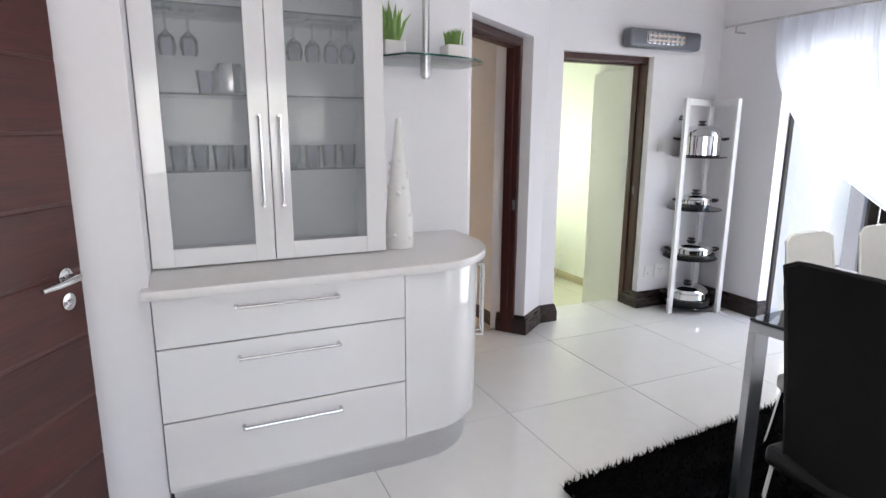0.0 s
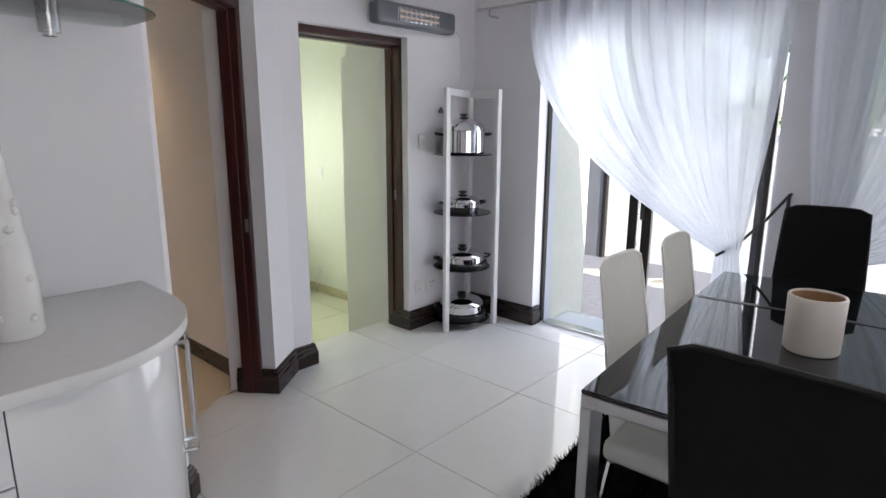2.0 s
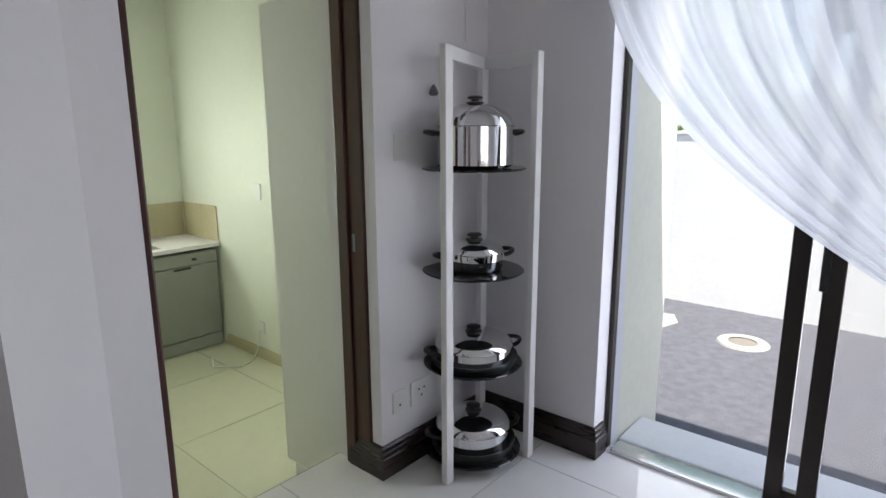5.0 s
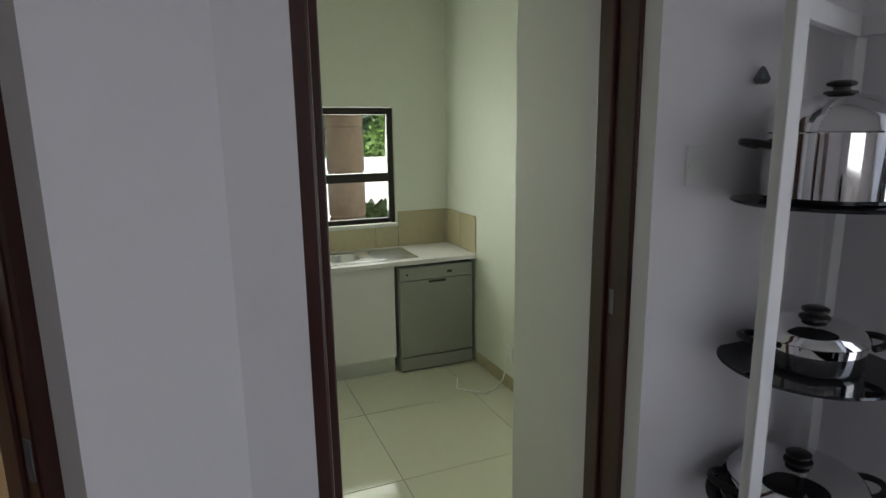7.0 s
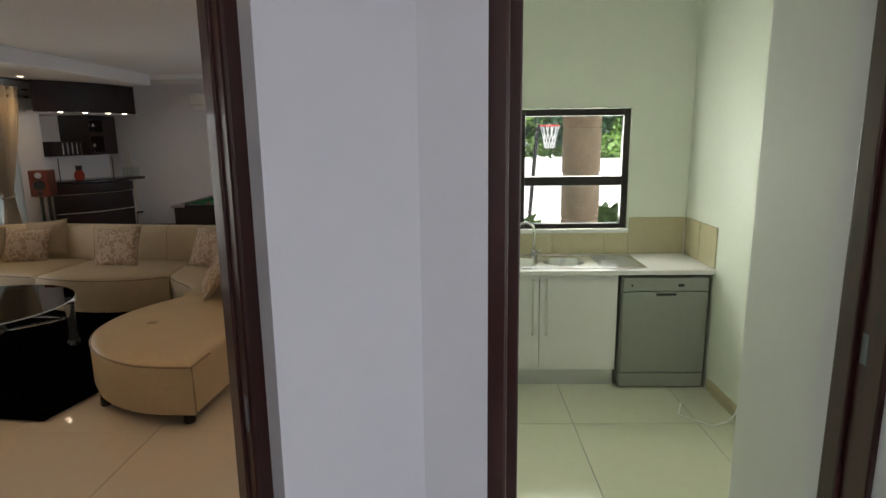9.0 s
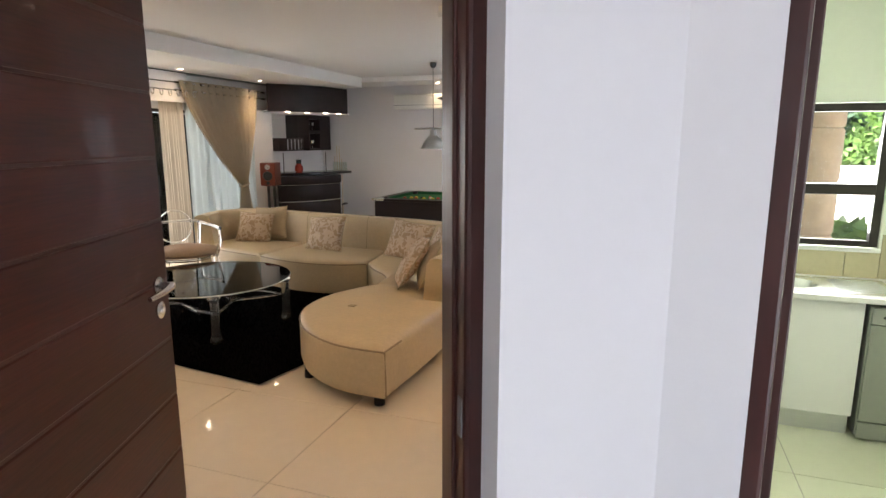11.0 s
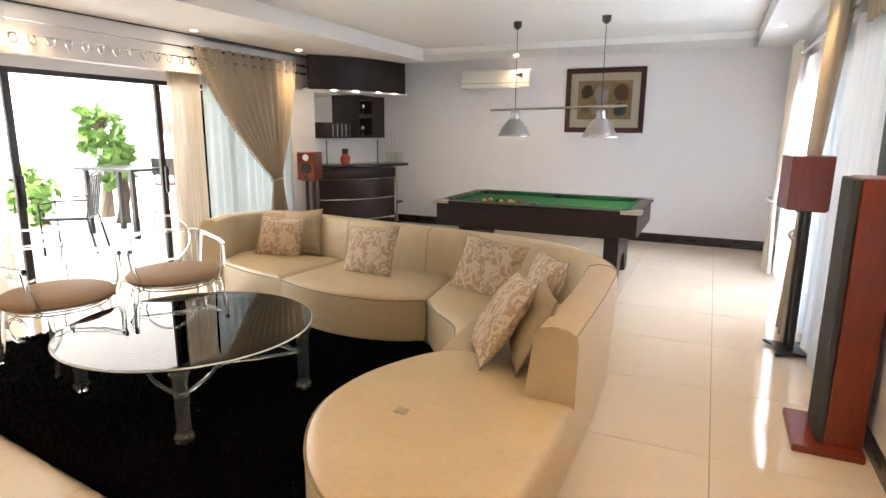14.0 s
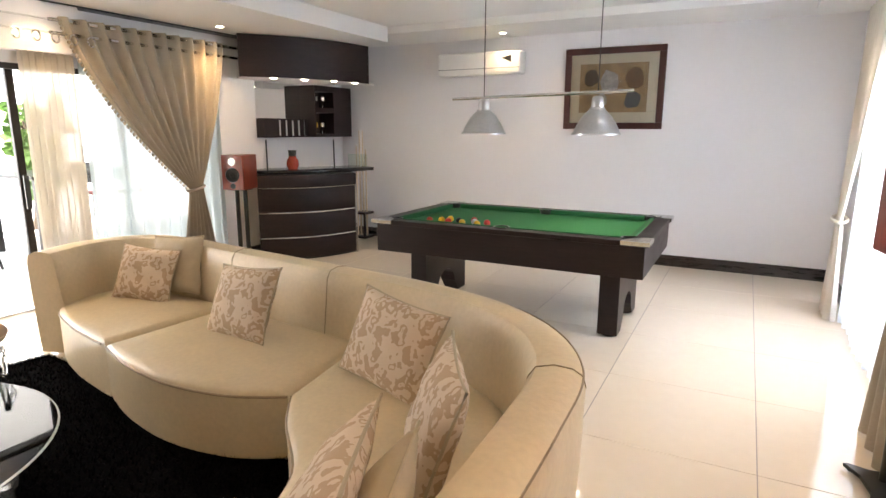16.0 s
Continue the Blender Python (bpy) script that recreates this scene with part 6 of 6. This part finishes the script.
# no fitting is seen in the scullery; this one is added to brighten it
downlight(3.05, 4.7, DC, 19, (0.95, 1.0, 0.80), "scullery downlight")

# ---- outside ----
tagged(part("ground", box(-400, -400, -0.6, 400, 400, -0.5), PAVING), "pale open ground round the house", "ground", kind="structure")
tagged(part("ground_yard", box(4.1, -8, -0.5, 7.0, 6.7, -0.16), ASPHALT), "dark asphalt yard beside the dining room", "yard", kind="structure")
tagged(part("doorstep", box(4.1, 0.0, -0.16, 4.38, 2.42, -0.02, 0.01), YARDWALL), "white painted doorstep outside the sliding door", "step", kind="structure")
tagged(part("outer_pier", box(4.10, 2.425, -0.5, 4.6, 3.3, 2.7), CREAMOUT), "cream painted outside wall beside the sliding door", "wall", kind="structure")
yw = thing("yard_wall", "white painted boundary wall of the yard", "wall", kind="structure")
part("wall", box(7.0, -8, -0.5, 7.2, 12.9, 1.34), YARDWALL, yw)
part("coping", box(6.985, -8, 1.341, 7.215, 12.9, 1.37, 0.006), YARDWALL, yw)
gate = thing("yard_gate_post", "grey gate panel with a dark post against the yard wall", "gate")
part("panel", box(6.90, 3.45, -0.16, 6.98, 3.66, 1.2, 0.004), mat("grey_panel", (0.2, 0.2, 0.22), 0.5), gate)
part("post", box(6.88, 3.40, -0.16, 6.95, 3.445, 1.22, 0.004), BRONZE, gate)
dc = thing("drain_cover", "round pale concrete drain cover in the asphalt", "drain cover", Matrix.Translation((6.2, 2.38, -0.16)))
part("ring", lathe([(0.1, 0.012), (0.17, 0.012), (0.18, 0.0), (0.1, 0.0)], 28), CONCRETE, dc, smooth=True)
part("lid", lathe([(0, 0.006), (0.1, 0.006), (0.1, 0)], 24), mat("iron_lid", (0.2, 0.18, 0.15), 0.7), dc)
pb = part("concrete_patch", prism([(6.0, 3.0), (6.35, 2.9), (6.55, 3.0), (6.5, 3.15), (6.3, 3.12), (6.2, 3.28), (6.02, 3.2)], -0.159, -0.154), CONCRETE)
tagged(pb, "ragged pale concrete patch in the asphalt", "patch")


def leaf_mass(name, label, centre, size, n, leaf, material, seed, trunk=None, category="tree"):
    t = thing(name, label, category, Matrix.Translation(centre))
    rnd = random.Random(seed)
    clumps = [(rnd.uniform(-1, 1), rnd.uniform(-1, 1), rnd.uniform(-0.8, 1), rnd.uniform(0.25, 0.5)) for _ in range(14)]
    vs, fs = [], []
    for _ in range(n):
        cx, cy, cz, cr = rnd.choice(clumps)
        d = Vector((rnd.gauss(0, 1), rnd.gauss(0, 1), rnd.gauss(0, 1))).normalized() * cr * rnd.uniform(0.5, 1.05)
        p = Vector(((cx * 0.7 + d.x) * size[0], (cy * 0.7 + d.y) * size[1], (cz * 0.7 + d.z) * size[2]))
        q = Euler((rnd.uniform(0, 6.28), rnd.uniform(0, 6.28), rnd.uniform(0, 6.28))).to_matrix()
        s = leaf * rnd.uniform(0.6, 1.3)
        k = len(vs)
        vs += [tuple(p + q @ Vector(o)) for o in ((-s * 0.3, 0, 0), (0, -s * 0.6, s * 0.1), (s * 0.3, 0, 0), (0, s * 0.7, -s * 0.1))]
        fs.append((k, k + 1, k + 2, k + 3))
    me = bpy.data.meshes.new("crown")
    me.from_pydata(vs, [], fs)
    me.materials.append(material)
    o = new("crown", me)
    o.parent = t
    if trunk:
        part("trunk", tube([(0, 0, -trunk), (0.05, 0.02, -trunk * 0.5), (0, 0, 0.1), (0.1, 0.05, size[2] * 0.5)], [0.12, 0.09, 0.07, 0.03], 9), BARK, t, smooth=True)
        for i in range(5):
            a = i * 1.3
            part("limb", tube([(0, 0, -0.1), (0.4 * size[0] * math.cos(a), 0.4 * size[1] * math.sin(a), 0.3 * size[2])], [0.04, 0.015], 7), BARK, t, smooth=True)
    return t


for i, (y, z, m_) in enumerate(((5.0, 2.3, LEAF), (3.2, 2.2, LEAFB), (1.2, 2.5, LEAF), (-0.8, 2.3, LEAFB), (-3.0, 2.5, LEAF))):
    leaf_mass("tree", "leafy green garden tree behind the boundary wall", (9.0 + 0.3 * (i % 2), y, z), (1.3, 1.5, 1.3), 2600, 0.14, m_, 20 + i, 2.8)

# north garden, seen from the scullery
tagged(part("lawn", box(-1, 6.7, -0.5, 6.98, 13.0, -0.42), PAVING), "pale paved strip behind the house", "paving", kind="structure")
col = thing("column", "round sandstone veranda column of stacked drums", "column", Matrix.Translation((3.6, 8.2, -0.42)))
for i in range(6):
    part("drum", lathe([(0, i * 0.48), (0.185, i * 0.48), (0.2, i * 0.48 + 0.02), (0.2, i * 0.48 + 0.45), (0.185, i * 0.48 + 0.475), (0, i * 0.48 + 0.475)], 26), SANDSTONE, col, smooth=True)
gw = thing("garden_wall", "low white garden wall behind the house", "wall", kind="structure")
part("wall", box(-1, 13.0, -0.5, 9, 13.2, 0.98), YARDWALL, gw)
for i, x in enumerate((1.6, 3.2, 4.6, 6.2)):
    leaf_mass("tree", "dense green tree beyond the garden wall", (x, 14.6, 2.3), (1.6, 1.2, 1.7), 7500, 0.17, LEAF if i % 2 else mat("leaf_dark_%d" % i, (0.03, 0.075, 0.03), 0.5, var=0.5), 40 + i, 2.8)
leaf_mass("hedge", "dense leafy green hedge behind the garden wall", (4.0, 14.1, 1.35), (2.6, 0.6, 0.85), 11000, 0.13, LEAFB, 63, None, "hedge")
leaf_mass("shrub", "bright green fern clump by the column", (4.05, 8.6, 0.2), (0.45, 0.45, 0.45), 700, 0.2, LEAFB, 60, None, "shrub")
leaf_mass("shrub", "spiky green garden plant by the column", (3.1, 8.7, 0.1), (0.4, 0.4, 0.45), 500, 0.22, LEAFB, 61, None, "shrub")
# roof out of view, assumed from the column and added to shade it
tagged(part("veranda_roof", box(0.5, 6.66, 2.36, 6.9, 8.75, 2.48), CEIL), "unseen white veranda soffit added over the column to shade it", "roof", kind="structure")
hoop = thing("basketball_hoop", "red basketball hoop with a white net on a black pole", "basketball hoop", Matrix.Translation((3.3, 10.6, -0.42)))
part("pole", tube([(0.02, 0, 0), (0.09, 0, 1.0), (0.17, 0.1, 1.9), (0.2, 0.05, 2.0)], 0.03, 8), BLACKPL, hoop, smooth=True)
part("rim", tube([(0.34 + 0.14 * math.cos(k * 0.3142), 0.14 * math.sin(k * 0.3142), 1.98) for k in range(20)], 0.012, 6, closed=True), RED, hoop)
b = bmesh.new()
for k in range(12):
    a, a2 = k * 0.5236, (k + 1.5) * 0.5236
    for sg in (0, 1):
        aa, bb_ = (a, a2) if sg else (a2, a)
        tube([(0.34 + 0.14 * math.cos(aa), 0.14 * math.sin(aa), 1.98), (0.34 + 0.07 * math.cos(bb_), 0.07 * math.sin(bb_), 1.66)], 0.006, 4, b)
part("net", b, PLASTICWHITE, hoop)

# west patio, seen from the lounge
tagged(part("patio", box(-30, 1, -0.5, -4.05, 14, LF - 0.03), PAVING), "pale paved patio outside the lounge", "patio", kind="structure")
# glowing panel added to white out the far view; no real source
tagged(part("backdrop", box(-62, -60, -2.5, -60, 90, 45), glow("added_white_glow", (1.0, 0.98, 0.95), 0.7)), "added glowing panel that whites out the view beyond the patio", "backdrop", kind="structure")
tagged(part("patio_roof", box(-8.2, 1, 2.3, -4.05, 13, 2.42), CEIL), "white soffit of the patio roof", "roof", kind="structure")
for i, (x, y, z, s) in enumerate(((-7.4, 10.05, 0.75, 0.3), (-8.2, 10.35, 1.25, 0.3), (-8.4, 9.3, 0.2, 0.35))):
    leaf_mass("shrub", "bright green broad-leaved patio plant", (x, y, z), (s, s, 0.5), 240, 0.2, LEAFB, 70 + i, z + 0.2, "plant")
bt = thing("bar_table", "dark-topped patio bar table on a pale base", "table", Matrix.Translation((-6.4, 9.4, LF - 0.03)))
part("tabletop", box(-0.6, -0.35, 0.93, 0.6, 0.35, 0.97, 0.006), BRONZE, bt)
for x in (-0.5, 0.45):
    part("leg", box(x, -0.28, 0, x + 0.06, -0.22, 0.93), BRONZE, bt)
    part("leg", box(x, 0.22, 0, x + 0.06, 0.28, 0.93), BRONZE, bt)


def patio_stool(x, y, rz):
    t = thing("bar_stool", "metal patio bar stool with a dark back and red seat", "stool", pose(x, y, LF - 0.03, 0, 0, rz), "stools on the patio")
    part("seat", lathe([(0, 0.70), (0.19, 0.70), (0.2, 0.73), (0, 0.75)], 20), mat("dusty_red", (0.3, 0.06, 0.05), 0.6), t, smooth=True)
    part("backrest", box(-0.18, 0.16, 0.85, 0.18, 0.19, 1.1, 0.01), BRONZE, t)
    for s in (-1, 1):
        part("back_post", tube([(s * 0.14, 0.15, 0.7), (s * 0.15, 0.19, 1.0)], 0.012, 6), BRONZE, t)
        part("leg", tube([(s * 0.13, 0.13, 0.7), (s * 0.22, 0.22, 0.0)], 0.014, 6), STEEL, t)
        part("leg", tube([(s * 0.13, -0.13, 0.7), (s * 0.22, -0.22, 0.0)], 0.014, 6), STEEL, t)
    return t


patio_stool(-6.0, 9.85, 200)
patio_stool(-5.8, 10.25, 160)
pc = thing("patio_chair", "dark wrought metal patio armchair", "chair", pose(-5.9, 8.25, LF - 0.03, 0, 0, -50))
part("seat", box(-0.25, -0.25, 0.42, 0.25, 0.25, 0.45, 0.01), BRONZE, pc)
for i in range(6):
    part("back_slat", tube([(-0.22 + i * 0.088, 0.24, 0.45), (-0.22 + i * 0.088, 0.32, 0.95)], 0.011, 6), BRONZE, pc)
part("back_rail", tube([(-0.24, 0.32, 0.95), (0, 0.34, 1.0), (0.24, 0.32, 0.95)], 0.014, 6), BRONZE, pc)
for s in (-1, 1):
    part("arm", tube([(s * 0.25, 0.27, 0.66), (s * 0.28, 0, 0.66), (s * 0.27, -0.25, 0.62), (s * 0.26, -0.24, 0.0)], 0.014, 6), BRONZE, pc, smooth=True)
    part("leg", tube([(s * 0.23, 0.24, 0.44), (s * 0.25, 0.32, 0.0)], 0.014, 6), BRONZE, pc)
pl = thing("patio_pendant", "cream cone pendant lamp hanging over the patio table", "pendant lamp", Matrix.Translation((-5.0, 8.95, 1.25)))
part("shade", lathe([(0.03, 0.4), (0.06, 0.36), (0.08, 0.2), (0.17, 0.0), (0.165, 0.0), (0.07, 0.2), (0.05, 0.34)], 24), CUPWHITE, pl, smooth=True)
part("cord", tube([(0, 0, 0.4), (0, 0, 1.05)], 0.006, 6), BLACKPL, pl)

# ---- floor tiles, each a piece of its own ----


def clip(poly, a, b_, c):
    """Keep the part of a polygon where a*x + b*y <= c."""
    out = []
    for i, p in enumerate(poly):
        q = poly[(i + 1) % len(poly)]
        dp, dq = a * p[0] + b_ * p[1] - c, a * q[0] + b_ * q[1] - c
        if dp <= 0:
            out.append(p)
        if (dp < 0 < dq) or (dq < 0 < dp):
            s = dp / (dp - dq)
            out.append((p[0] + (q[0] - p[0]) * s, p[1] + (q[1] - p[1]) * s))
    return out


def tile_mesh(poly, z, material):
    b = bmesh.new()
    cx, cy = sum(p[0] for p in poly) / len(poly), sum(p[1] for p in poly) / len(poly)
    k = 0.9985
    lo = [b.verts.new((x - cx, y - cy, -0.01)) for x, y in poly]
    mi = [b.verts.new((x - cx, y - cy, -0.0012)) for x, y in poly]
    hi = [b.verts.new(((x - cx) * k, (y - cy) * k, 0.0)) for x, y in poly]
    n = len(poly)
    for a, c in ((lo, mi), (mi, hi)):
        for j in range(n):
            b.faces.new((a[j], a[(j + 1) % n], c[(j + 1) % n], c[j]))
    b.faces.new(hi)
    me = bpy.data.meshes.new("tile")
    b.to_mesh(me)
    b.free()
    me.materials.append(material)
    return me, (cx, cy, z)


def lay(parent, ox, oy, x0, y0, x1, y1, z, material, cuts=(), size=0.8, gap=0.0022):
    full = None
    i0, i1 = math.floor((x0 - ox) / size), math.ceil((x1 - ox) / size)
    j0, j1 = math.floor((y0 - oy) / size), math.ceil((y1 - oy) / size)
    for i in range(i0, i1):
        for j in range(j0, j1):
            xa, ya = ox + i * size + gap, oy + j * size + gap
            sq = [(xa, ya), (xa + size - 2 * gap, ya), (xa + size - 2 * gap, ya + size - 2 * gap), (xa, ya + size - 2 * gap)]
            p = sq
            for a, b_, c in [(-1, 0, -x0), (1, 0, x1), (0, -1, -y0), (0, 1, y1)] + list(cuts):
                p = clip(p, a, b_, c) if p else p
            if len(p) < 3:
                continue
            area = abs(sum(p[k][0] * p[(k + 1) % len(p)][1] - p[(k + 1) % len(p)][0] * p[k][1] for k in range(len(p)))) / 2
            if area < 0.002:
                continue
            if area > (size - 2 * gap) ** 2 - 1e-6:
                if full is None:
                    full = tile_mesh(sq, z, material)[0]
                me, at = full, (xa + size / 2 - gap, ya + size / 2 - gap, z)
            else:
                me, at = tile_mesh(p, z, material)
            o = new("tile", me)
            o.parent = parent
            o.location = at


dn = Vector((-(2.79 - 2.265), 1.914 - 1.24)).normalized()
dcut = (dn.x, dn.y, dn.x * 1.76 + dn.y * 3.045)
lay(floor_d, 2.053, 1.848, -3.2, -3.6, 1.253, 2.4, 0.0, TILE)
lay(floor_d, 2.053, 1.848, 1.253, -3.6, 3.97, 3.0, 0.0, TILE, [dcut])
lay(floor_d, 2.053, 1.848, 2.29, 3.0, 3.21, 3.29, 0.0, TILE)
lay(floor_l, 1.38, 5.67, -3.9, 2.3, 2.1, 12.2, LF, TILE_L)
lay(floor_s, 3.0, 5.35, 2.25, 3.31, 4.1, 6.5, SF, TILE_S, (), 0.79)
